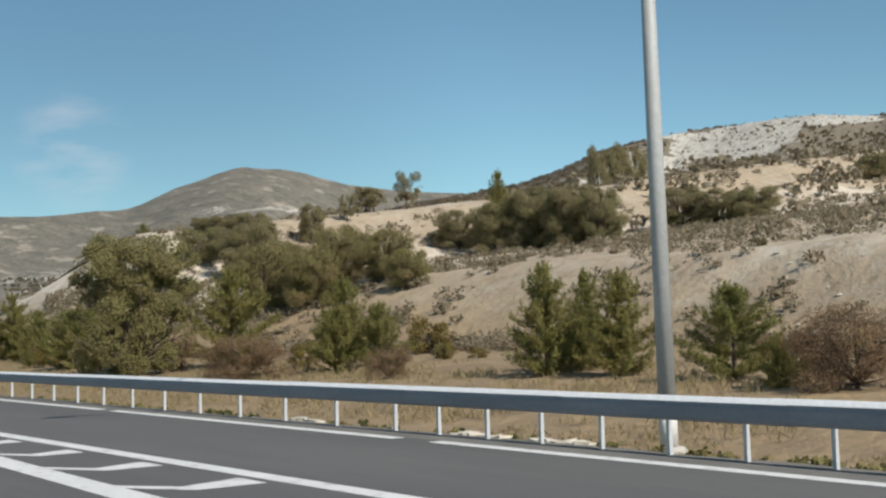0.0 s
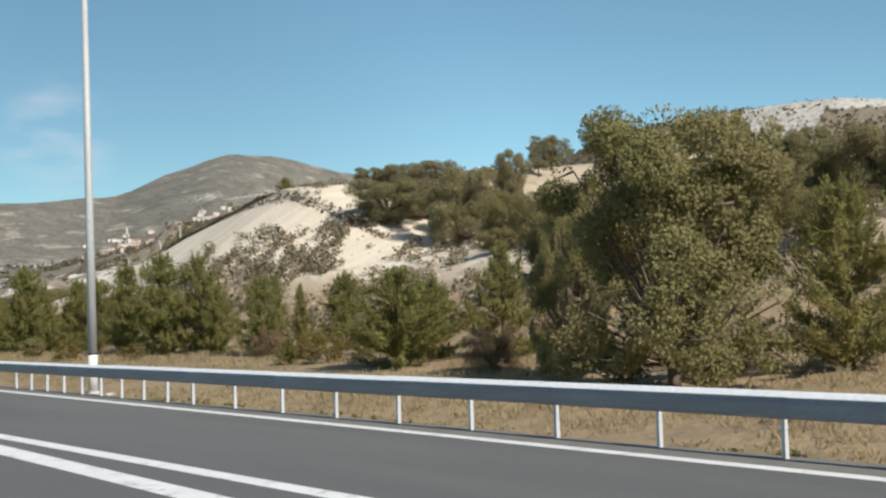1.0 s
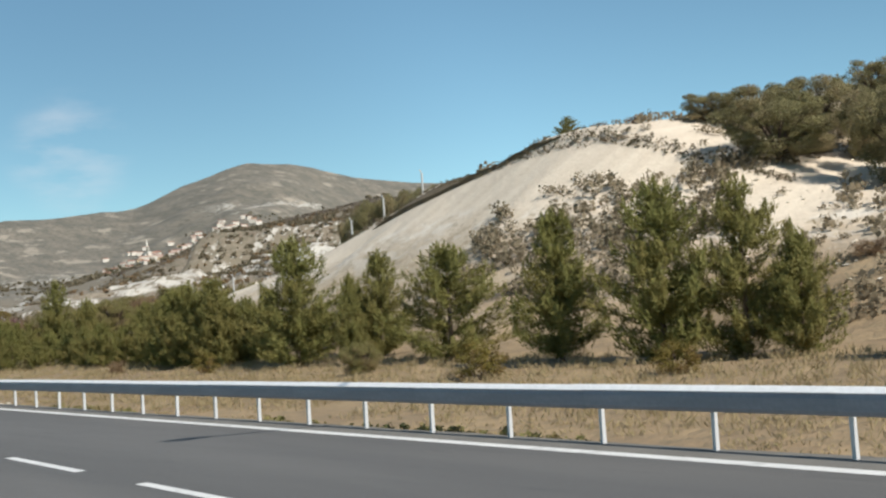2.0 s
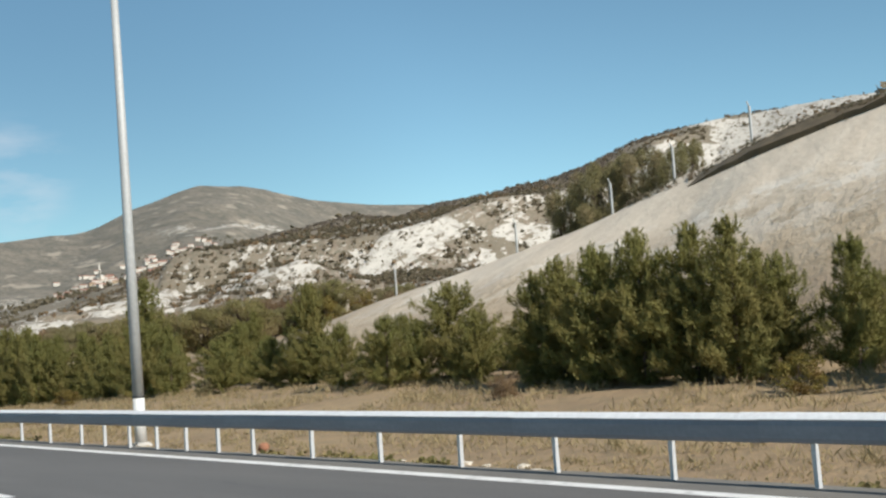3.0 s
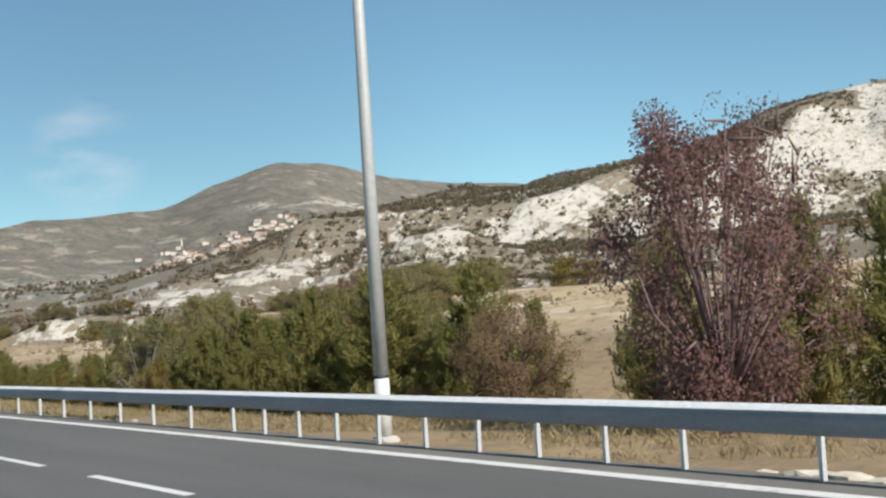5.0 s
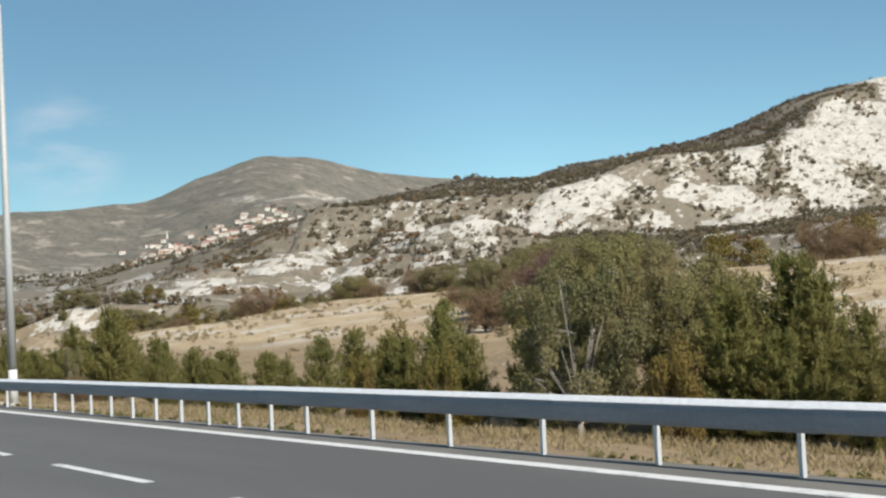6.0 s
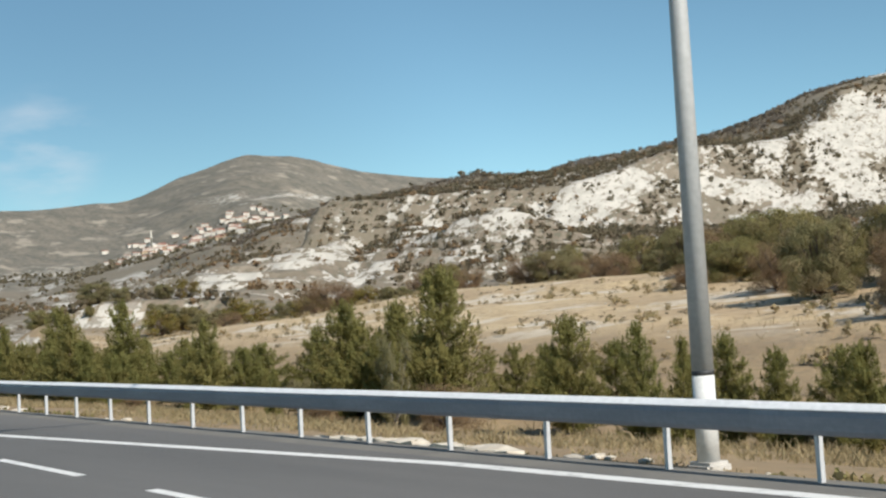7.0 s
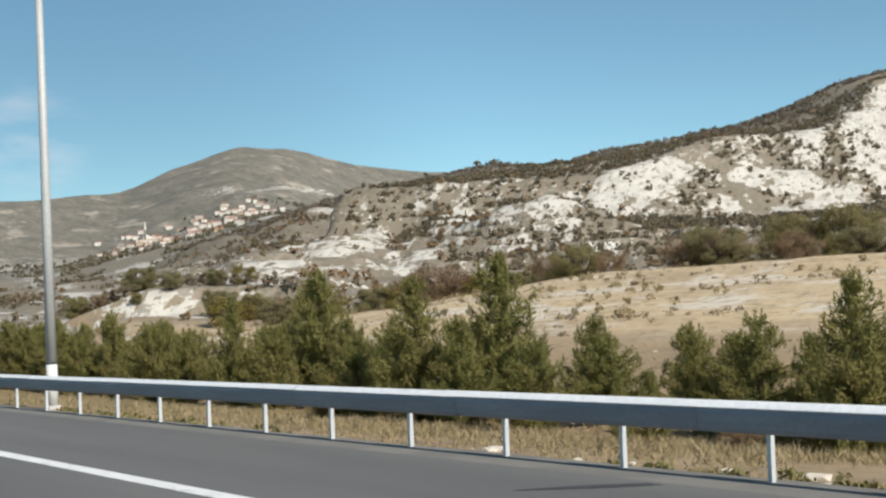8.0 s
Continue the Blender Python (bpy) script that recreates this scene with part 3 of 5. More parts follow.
for k in range(14):
    chevron(4.0 - 2.95 * k if k < 13 else -32.6)
LANE = [(60, -4.4), (-62, -5.36), (-72, -5.22), (-118, -4.47), (-150, -4.35), (-205, -4.2), (-230, -3.95)]
for k in range(-11, 19):
    x = -124.4 - 5.79 * k
    if -231 < x < -60:
        tagged(strip("lane_dash", PAINT, [(x + 3.5, along_line(LANE, x + 3.5)), (x, along_line(LANE, x))], 0.16), "short white lane dash on asphalt", "road marking", "lane dashes", "structure")
tagged(strip("inner_edge_line", PAINT, [(60, -14.9), (-500, -14.9)], 0.2), "white line along the inner road edge", "road marking", kind="structure")



def dark_patch(x, offset, length, wide, turn):
    """An uneven dark patch on the asphalt."""
    n = 18
    a = [2 * math.pi * k / n for k in range(n)]
    edge = [1 + 0.3 * math.sin(3 * k + x) * math.cos(2.3 * k) for k in range(n)]
    c, s = math.cos(turn), math.sin(turn)
    v = [(x, offset + bend(x), 0.004)]
    for t, e in zip(a, edge):
        u, w = math.cos(t) * length / 2 * e, math.sin(t) * wide / 2 * e
        v.append((x + u * c - w * s, offset + bend(x) + u * s + w * c, 0.004))
    f = [(0, 1 + k, 1 + (k + 1) % n) for k in range(n)]
    tagged(new("dark_patch", add_mesh("dark_patch", v, f, DARK_PATCH)), "dark patch on the grey asphalt", "tar patch", "tar smears", "structure")


dark_patch(-234.4, -1.15, 1.5, 0.2, radians(52))
dark_patch(-229.6, -2.0, 1.1, 0.22, radians(48))

# ---- guard rail ----
rail = tagged(new("guard_rail"), "galvanised steel guard rail on slim posts", "guard rail")
rail.empty_display_size = 0.2
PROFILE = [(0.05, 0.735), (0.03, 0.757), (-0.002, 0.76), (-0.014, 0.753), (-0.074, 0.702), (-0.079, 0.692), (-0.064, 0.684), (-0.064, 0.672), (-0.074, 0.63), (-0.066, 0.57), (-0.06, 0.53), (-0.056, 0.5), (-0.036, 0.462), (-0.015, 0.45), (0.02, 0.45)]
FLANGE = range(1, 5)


def beam_mesh():
    """One length of rail: a sloping top flange in a sunlit tone over a shade-toned face, lapped at the joint."""
    v, f, slot = [], [], []
    m = len(PROFILE)
    for x, lift in ((0.0, -0.006), (-0.3, -0.006), (-0.3, 0.0), (-4.28, 0.0)):
        for y, z in PROFILE:
            v.append((x, y + lift, z))
        for y, z in reversed(PROFILE):
            v.append((x, y + lift + 0.006, z - 0.004))
    q = 2 * m
    for r in range(3):
        for k in range(q):
            f.append((r * q + k, (r + 1) * q + k, (r + 1) * q + (k + 1) % q, r * q + (k + 1) % q))
            # the flange faces take the painted sunlit tone
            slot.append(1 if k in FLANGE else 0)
    mesh = add_mesh("beam", v, f, SHADED_STEEL)
    mesh.materials.append(SUNLIT_STEEL)
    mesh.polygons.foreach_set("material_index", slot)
    return mesh


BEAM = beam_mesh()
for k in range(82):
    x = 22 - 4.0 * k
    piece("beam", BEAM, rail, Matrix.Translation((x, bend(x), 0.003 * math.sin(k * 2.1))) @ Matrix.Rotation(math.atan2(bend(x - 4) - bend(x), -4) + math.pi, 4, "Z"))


def post_mesh():
    bm = bmesh.new()
    vs = [(-0.025, 0.09), (0.025, 0.09), (0.025, 0.03), (-0.025, 0.03), (-0.025, 0.038), (0.018, 0.038), (0.018, 0.082), (-0.025, 0.082)]
    lo = [bm.verts.new((x, y, -0.25)) for x, y in vs]
    hi = [bm.verts.new((x, y, 0.69)) for x, y in vs]
    for k in range(8):
        bm.faces.new((lo[k], lo[(k + 1) % 8], hi[(k + 1) % 8], hi[k]))
    for quad in ((0, 1, 6, 7), (1, 2, 5, 6), (2, 3, 4, 5)):
        bm.faces.new([hi[k] for k in quad])
    bmesh.ops.recalc_face_normals(bm, faces=bm.faces[:])
    mesh = bpy.data.meshes.new("post")
    bm.to_mesh(mesh)
    bm.free()
    mesh.materials.append(POST_STEEL)
    return mesh


POST = post_mesh()
rng = random.Random(4)
x_post = [6.0]
for end, gap in ((-18.5, 1.29), (-53.9, 1.967), (-65.9, 1.333), (-105.2, 1.965), (-113.1, 1.32), (-152.0, 1.945), (-164.0, 1.333), (-188.5, 1.96), (-201.3, 1.28), (-305.0, 1.99)):
    n = max(1, round((x_post[-1] - end) / gap))
    x_post += list(np.linspace(x_post[-1], end, n + 1)[1:])
for x in x_post:
    x = float(x)
    piece("post", POST, rail, pose(x, bend(x), 0, rng.uniform(-0.8, 0.8), rng.uniform(-0.8, 0.8), rng.uniform(-3, 3)))
bm = bmesh.new()
brick(bm, -0.05, 0.05, -0.012, 0.02, -0.045, 0.045)
bmesh.ops.bevel(bm, geom=bm.edges[:], offset=0.008, segments=1, affect="EDGES")
REFLECTOR = bpy.data.meshes.new("reflector")
bm.to_mesh(REFLECTOR)
bm.free()
REFLECTOR.materials.append(RED)
for k in range(20):
    x = 10.7 - 16.0 * k
    piece("reflector", REFLECTOR, rail, Matrix.Translation((x, bend(x) - 0.002, 0.6)), "small dull red reflector")


# ---- lamp poles ----
def lamp_pole(foot=0.96):
    root = tagged(new("street_lamp"), "tall tapered galvanised street lamp with white painted foot", "street lamp", "lamps along the road")
    bm = bmesh.new()
    tube(bm, [(0, 0, foot + 0.05), (0, 0, 5), (0, 0, 11.6)], [0.125, 0.105, 0.073], 20)
    part("shaft", bm, POLE_STEEL, root)
    bm = bmesh.new()
    tube(bm, [(0, 0, 0.0), (0, 0, foot)], [0.127, 0.1255], 20)
    part("painted_foot", bm, WHITE, root, "white painted foot of the pole")
    bm = bmesh.new()
    tube(bm, [(0, 0, foot), (0, 0, foot + 0.05)], [0.1272, 0.127], 20)
    part("band", bm, BLACK, root, "thin black band")
    bm = bmesh.new()
    tube(bm, [(0, 0, 11.58), (0, -0.03, 11.72), (0, -0.2, 11.83), (0, -0.8, 11.95), (0, -2.2, 12.2)], [0.072, 0.06, 0.05, 0.045, 0.04], 12)
    part("arm", bm, POLE_STEEL, root)
    bm = bmesh.new()
    bmesh.ops.create_uvsphere(bm, u_segments=16, v_segments=8, radius=1, matrix=Matrix.Translation((0, -2.6, 12.28)) @ Matrix.Diagonal((0.16, 0.45, 0.1, 1)))
    head = part("lamp_head", bm, POLE_STEEL, root, "grey oval lamp housing")
    bm = bmesh.new()
    bmesh.ops.create_uvsphere(bm, u_segments=12, v_segments=6, radius=1, matrix=Matrix.Translation((0, -2.65, 12.21)) @ Matrix.Diagonal((0.12, 0.3, 0.07, 1)))
    part("lens", bm, GLASS, head, "clear lamp cover")
    bm = bmesh.new()
    v = brick(bm, -0.19, 0.19, -0.19, 0.19, -0.4, 0.0)
    bmesh.ops.bevel(bm, geom=bm.edges[:], offset=0.04, segments=2, affect="EDGES")
    part("footing", bm, CONCRETE, root, "pale concrete footing")
    return root


first = lamp_pole(0.58)
second = lamp_pole()
POLES = (-12.9, -61.97, -111.78, -159.84, -207.47, -255.08)
first.matrix_basis = Matrix.Translation((POLES[0], 0.875 + bend(POLES[0]), -0.02))
second.matrix_basis = Matrix.Translation((POLES[1], 0.875 + bend(POLES[1]), -0.02))
for x in POLES[2:] + (-303.0, -350.5):
    copy_thing(second, Matrix.Translation((x, 0.875 + bend(x), -0.02)))


# ---- plants ----
def leaf_mesh(name, centres, normals, tips, length, width, material):
    """Leaves as slim four-cornered blades: centres, the way each points, and a sideways vector."""
    side = np.cross(tips, normals)
    side /= np.linalg.norm(side, axis=1)[:, None] + 1e-9
    tips = tips / (np.linalg.norm(tips, axis=1)[:, None] + 1e-9)
    L, W = np.asarray(length).reshape(-1, 1), np.asarray(width).reshape(-1, 1)
    v = np.stack([centres - tips * L / 2, centres + side * W / 2, centres + tips * L / 2, centres - side * W / 2], 1).reshape(-1, 3)
    return add_mesh(name, v, np.arange(len(v)).reshape(-1, 4), material)


def unit(n, r):
    v = r.normal(size=(n, 3))
    return v / np.linalg.norm(v, axis=1)[:, None]


def pine_tree(seed, slim, material=PINE, gap=0.0):
    """A young pine, 1 m high and about 0.6 m wide before scaling: whorls of rising branches set with needle tufts."""
    r = np.random.default_rng(seed)
    root = tagged(new("pine_tree"), "young green pine in dry roadside grass", "tree", "roadside pines")
    bm = bmesh.new()
    tube(bm, [(0, 0, -0.06), (0.005, 0.0, 0.4), (0.0, 0.004, 0.97)], [0.022, 0.015, 0.003], 7)
    part("trunk", bm, BARK, root)
    cen, tip = [], []
    levels = 12
    for k in range(levels):
        h = 0.04 + 0.88 * (k / (levels - 1)) ** 0.92 + r.normal() * 0.008
        reach = slim * 0.35 * min(1.0, (1.05 - h) / 0.78) ** 0.85 * (0.85 if h < 0.1 else 1)
        count = 9 if h < 0.6 else 7
        spin = r.uniform(0, 6.3)
        for b in range(count):
            if r.uniform() < gap:
                continue
            az = spin + 6.283 * b / count + r.normal() * 0.25
            out = np.array([math.cos(az), math.sin(az), 0.0])
            reach_b = reach * r.uniform(0.5, 1.4)
            rise = r.uniform(-0.1, 0.4)
            n = max(4, int(15 * reach_b / 0.3))
            for s in np.linspace(0.15, 1.0, n):
                p = np.array([0, 0, h]) + out * reach_b * s + np.array([0, 0, reach_b * (rise * s + 0.22 * s * s)])
                for _ in range(14):
                    cen.append(p + r.normal(size=3) * 0.02)
                    tip.append(out * 0.7 + np.array([0, 0, 0.25 + 0.5 * s]) + r.normal(size=3) * 0.6)
            for s in np.linspace(0.0, 0.05, 3):
                for _ in range(5):
                    cen.append(p + np.array([0, 0, s]) + r.normal(size=3) * 0.007)
                    tip.append(np.array([0, 0, 1.0]) + r.normal(size=3) * 0.35)
    for s in np.linspace(0.84, 1.02, 12):
        for _ in range(6):
            cen.append(np.array([0, 0, s]) + r.normal(size=3) * 0.01)
            tip.append(np.array([0, 0, 1.0]) + r.normal(size=3) * 0.5)
    cen, tip = np.array(cen), np.array(tip)
    n = len(cen)
    facing = cen * np.array([2.2, 2.2, 0]) + np.array([0, 0, 0.35]) + unit(n, r) * 0.45
    mesh = leaf_mesh("crown", cen, facing, tip, r.uniform(0.035, 0.065, n), r.uniform(0.006, 0.011, n), material)
    piece("crown", mesh, root)
    return root


def leafy_tree(name, label, category, group, seed, material, bark, lobes, leaves, leaf, spread, open_crown=0.0, stem=0.25, lump=1.0):
    """A tree or shrub 1 m high before scaling: a trunk that divides into limbs, with leaves in uneven lobes round their ends."""
    r = np.random.default_rng(seed)
    root = tagged(new(name), label, category, group)
    bm = bmesh.new()
    tube(bm, [(0, 0, -0.06), (0.01, 0.01, stem * 0.6), (0, 0.01, stem)], [0.03, 0.024, 0.02], 7)
    cen, tip, way = [], [], []
    for k in range(lobes):
        az = 2.4 * k + r.normal() * 0.3
        zc = stem * 0.75 + (0.93 - stem * 0.75) * (k + 0.5) / lobes
        rad = spread * math.sqrt(max(0.05, 1 - ((zc - 0.45) / 0.62) ** 2)) * r.uniform(0.4, 1.0)
        c = np.array([math.cos(az) * rad, math.sin(az) * rad, zc])
        mid = c * np.array([0.45, 0.45, 0.5]) + np.array([0, 0, stem * 0.4])
        tube(bm, [(0, 0, stem * 0.8), tuple(mid), tuple(c)], [0.016, 0.01, 0.004] if lump > 0.65 else [0.008, 0.005, 0.003], 5)
        size = spread * lump * r.uniform(0.34, 0.56)
        n = leaves // lobes
        d = unit(n, r) * (r.uniform(0.25 + open_crown * 0.1, 1.05, n) ** 0.6)[:, None] * size * np.array([1, 1, 0.8])
        keep = fbm((c[0] + d[:, 0]) * 10 + 50, (c[2] + d[:, 2]) * 10 + d[:, 1] * 7, 1.3, seed) > 0.36 + open_crown * 0.2
        cen.append((c + d)[keep])
        tip.append((d / size + r.normal(size=(n, 3)) * 0.8)[keep])
        way.append((d / size)[keep])
        for _ in range(3 if lump > 0.65 else 1):
            e = c + unit(1, r)[0] * size * r.uniform(0.7, 1.15)
            tube(bm, [tuple(mid) if lump > 0.65 else tuple(c), tuple((c + e) / 2), tuple(e)], [0.006, 0.004, 0.0015], 4)
    part("branchwork", bm, bark, root)
    cen, tip, way = np.concatenate(cen), np.concatenate(tip), np.concatenate(way)
    cen[:, 2] = np.maximum(cen[:, 2], 0.02)
    n = len(cen)
    facing = way + (cen - np.array([0, 0, 0.35])) * 0.8 + unit(n, r) * 0.28
    mesh = leaf_mesh("crown", cen, facing, tip, r.uniform(0.7, 1.3, n) * leaf, r.uniform(0.45, 0.8, n) * leaf, material)
    piece("crown", mesh, root)
    return root


PINES = [pine_tree(s, w, gap=g) for s, w, g in ((1, 0.95, 0.12), (2, 1.15, 0.2), (3, 0.85, 0.1), (4, 1.05, 0.3), (5, 1.25, 0.15), (6, 0.75, 0.2))]
SORTS = {
    "B": leafy_tree("olive_tree", "broad olive-green tree with dense small leaves", "tree", "broadleaf trees", 11, OLIVE, BARK, 40, 42000, 0.021, 0.5, 0.12, 0.14, 0.7),
    "W": leafy_tree("broad_tree", "large spreading olive-green tree beside the guard rail", "tree", "large roadside trees", 21, BROAD, BARK, 80, 120000, 0.0155, 0.5, 0.34, 0.1, 0.46),
    "T": leafy_tree("hill_tree", "small open-crowned tree standing on the hilltop", "tree", "hilltop trees", 22, OAK, BARK, 11, 12000, 0.028, 0.42, 0.3, 0.3, 0.8),
    "K": leafy_tree("oak_bush", "dark green evergreen oak bush on the hillside", "bush", "hillside oaks", 12, OAK, BARK, 30, 40000, 0.021, 0.5, 0.1, 0.1, 0.7),
    "O": leafy_tree("brown_shrub", "round shrub with brown autumn leaves", "shrub", "autumn shrubs", 13, BROWN, BARK, 18, 30000, 0.02, 0.55, 0.05, 0.1, 0.9),
    "Y": leafy_tree("yellow_shrub", "small shrub with yellowing leaves", "shrub", "yellow shrubs", 14, YELLOW, BARK, 10, 5000, 0.05, 0.5, 0.2, 0.1),
    "R": leafy_tree("crimson_tree", "slender tree with dull crimson autumn leaves", "tree", "autumn trees", 15, CRIMSON, PLUM_BARK, 80, 30000, 0.0155, 0.42, 0.15, 0.1, 0.62),
    "G": leafy_tree("grey_leaved_tree", "open tree with pale grey-green leaves", "tree", "grey trees", 16, GREY_LEAF, PALE_BARK, 26, 26000, 0.02, 0.45, 0.25, 0.1, 0.6),
}
WIDE = {"B": 1.05, "T": 0.9, "W": 1.1, "K": 1.05, "O": 1.1, "Y": 1.0, "R": 0.72, "G": 0.85}
used = set()
pick = random.Random(7)


def plant(sort, x, y, top, wide):
    """Set a plant so that its tip reaches the height top and its crown is wide metres across."""
    z = floor_z(x, y)
    h = max(0.35, top - z)
    if sort == "P":
        k = min(range(6), key=lambda i: abs((0.57, 0.7, 0.52, 0.63, 0.75, 0.46)[i] * h - wide) + pick.uniform(0, 0.35))
        src, across = PINES[k], (0.57, 0.7, 0.52, 0.63, 0.75, 0.46)[k]
    else:
        src, across = SORTS[sort], WIDE[sort]
    if sort == "P":
        wide = wide * 0.98
    s = min(max(wide / across, 0.45 * h), 1.9 * h)
    m = Matrix.Translation((x, y, z - 0.03)) @ Matrix.Rotation(pick.uniform(0, 6.28), 4, "Z") @ Matrix.Diagonal((s, s, h, 1))
    if src.name in used:
        return copy_thing(src, m @ Matrix.Diagonal((1 / src.scale[0], 1 / src.scale[1], 1 / src.scale[2], 1)))
    used.add(src.name)
    src.matrix_basis = m
    return src

# plants along the road, stretch by stretch: sort, place along and off the road, height of the tip, width
STRETCH_A = [
    ('O', -15.2, 8, 1.8, 2.3), ('P', -17.0, 8, 1.3, 0.7), ('O', -17.2, 9, 1.2, 1.0), ('P', -19.1, 9, 2.4, 1.7), ('P', -23.1, 9.5, 2.9, 1.5),
    ('P', -25.3, 9, 3.2, 1.6), ('P', -25.5, 10.5, 3.0, 1.2), ('P', -34.8, 10, 2.5, 1.5), ('Y', -35.0, 14, 0.9, 0.7), ('Y', -35.4, 13, 1.1, 0.5),
    ('P', -35.9, 9, 2.4, 1.7), ('O', -37.2, 6.5, 1.6, 2.9), ('P', -43.8, 14, 3.7, 1.9), ('P', -44.4, 9.5, 4.1, 2.6), ('W', -45.9, 6.3, 5.5, 5.5),
    ('W', -50.9, 8, 4.1, 2.2), ('P', -58.1, 8, 3.0, 2.7), ('P', -59.2, 10, 2.8, 1.5), ('P', -60.5, 10, 2.0, 0.9),
]
STRETCH_B = [
    ('B', -64.1, 13, 2.8, 1.2), ('P', -64.2, 8, 1.1, 0.7), ('P', -64.3, 11, 1.6, 1.0), ('Y', -65.4, 9, 1.2, 0.9), ('P', -68.2, 12.5, 3.3, 1.8),
    ('P', -71.1, 10.6, 3.3, 1.7), ('P', -72.4, 13, 3.0, 0.7), ('P', -75.6, 11, 3.1, 1.4), ('P', -77.2, 11, 4.4, 2.4), ('P', -78.8, 10, 4.6, 2.4),
    ('P', -80.0, 16, 3.7, 0.8), ('P', -82.5, 10, 4.3, 1.9), ('P', -88.8, 11, 3.9, 3.0), ('P', -92.9, 10, 3.3, 0.9), ('P', -94.2, 12, 4.1, 1.8),
    ('P', -95.6, 12, 2.9, 1.3), ('P', -96.5, 10, 4.8, 2.7), ('P', -100.6, 11, 3.2, 1.3), ('P', -102.4, 11, 3.0, 1.4),
]
STRETCH_C = [
    ('P', -102.8, 10, 3.8, 1.6), ('P', -105.4, 10, 3.8, 2.0), ('P', -108.6, 10.5, 3.5, 1.7), ('P', -112.7, 11, 2.4, 1.4), ('P', -115.1, 12, 3.3, 2.5),
    ('P', -115.3, 11, 2.3, 1.3), ('P', -115.5, 10, 2.5, 1.4), ('P', -117.9, 10, 2.4, 1.3), ('P', -123.0, 12, 3.9, 1.7), ('P', -125.5, 10, 1.9, 1.2),
    ('P', -129.7, 10, 2.6, 1.1), ('P', -131.9, 11, 3.0, 1.3), ('P', -132.1, 10, 3.2, 2.2), ('P', -134.1, 11, 2.3, 1.0), ('P', -135.6, 10, 2.4, 1.3),
    ('P', -139.6, 11, 2.9, 1.3), ('Y', -143.1, 25, 4.2, 1.6), ('P', -143.6, 11, 2.4, 1.0), ('P', -144.4, 11, 2.7, 1.1),
]
STRETCH_D = [
    ('B', -145.2, 26, 4.8, 2.0), ('P', -145.2, 10.5, 3.3, 1.5), ('P', -147.2, 11, 3.2, 1.4), ('K', -147.4, 25, 4.0, 1.7), ('O', -148.0, 27, 4.9, 2.0),
    ('P', -149.3, 11, 3.5, 1.6), ('O', -150.1, 26, 4.4, 2.2), ('G', -150.3, 8, 2.6, 1.1), ('P', -151.0, 11, 3.8, 2.1), ('R', -156.5, 5.5, 5.3, 3.3),
    ('P', -156.5, 14, 4.0, 1.8), ('P', -157.7, 12, 4.1, 2.6), ('P', -158.6, 22, 6.5, 2.7), ('P', -158.6, 10, 3.9, 1.9), ('P', -164.4, 12, 3.9, 1.7),
    ('O', -164.5, 7, 2.0, 2.5), ('P', -172.7, 12, 3.5, 2.4), ('P', -176.5, 11, 3.7, 2.9), ('P', -179.7, 10, 2.7, 1.9),
]
STRETCH_E = [
    ('P', -180.1, 11, 2.4, 2.0), ('P', -182.9, 12, 3.3, 1.9), ('P', -184.1, 11, 2.3, 1.6), ('P', -184.9, 10, 1.5, 1.3), ('P', -187.0, 10, 1.2, 1.3),
    ('Y', -187.8, 8, 1.1, 0.9), ('P', -187.9, 12, 2.7, 1.6), ('P', -189.3, 11, 2.2, 1.6), ('P', -190.6, 11, 1.7, 1.3), ('G', -193.8, 10, 2.4, 1.6),
    ('Y', -196.1, 8, 1.0, 0.6), ('W', -196.4, 14, 3.8, 3.7), ('P', -196.9, 9.5, 1.3, 1.3), ('P', -198.3, 10, 1.3, 1.3), ('Y', -199.8, 8, 0.8, 0.9),
    ('P', -200.3, 11, 2.1, 1.6), ('P', -200.6, 10, 1.3, 1.4), ('P', -200.6, 10, 0.9, 0.9), ('P', -201.4, 12, 2.3, 1.4),
]
STRETCH_F = [
    ('P', -201.5, 10, 1.4, 1.5), ('P', -205.5, 10, 1.4, 1.4), ('Y', -207.7, 14, 1.6, 1.3), ('P', -207.8, 10, 0.7, 0.8), ('P', -211.2, 11, 0.9, 1.4),
    ('P', -212.0, 10, 0.9, 1.0), ('P', -214.0, 10, 0.8, 0.9), ('O', -215.0, 34, 2.4, 2.7), ('P', -215.3, 10, 1.1, 1.1), ('P', -215.5, 9, 1.1, 0.7),
    ('P', -217.8, 10, 1.4, 1.0), ('K', -218.7, 36, 3.6, 3.2), ('O', -218.9, 34, 2.9, 2.4), ('P', -221.2, 11, 1.6, 1.5), ('Y', -221.8, 33, 2.8, 2.2),
    ('B', -222.7, 36, 4.1, 3.4), ('K', -222.9, 32, 3.1, 2.5), ('O', -225.0, 31, 3.0, 2.8), ('G', -225.9, 9, 1.4, 1.0),
]
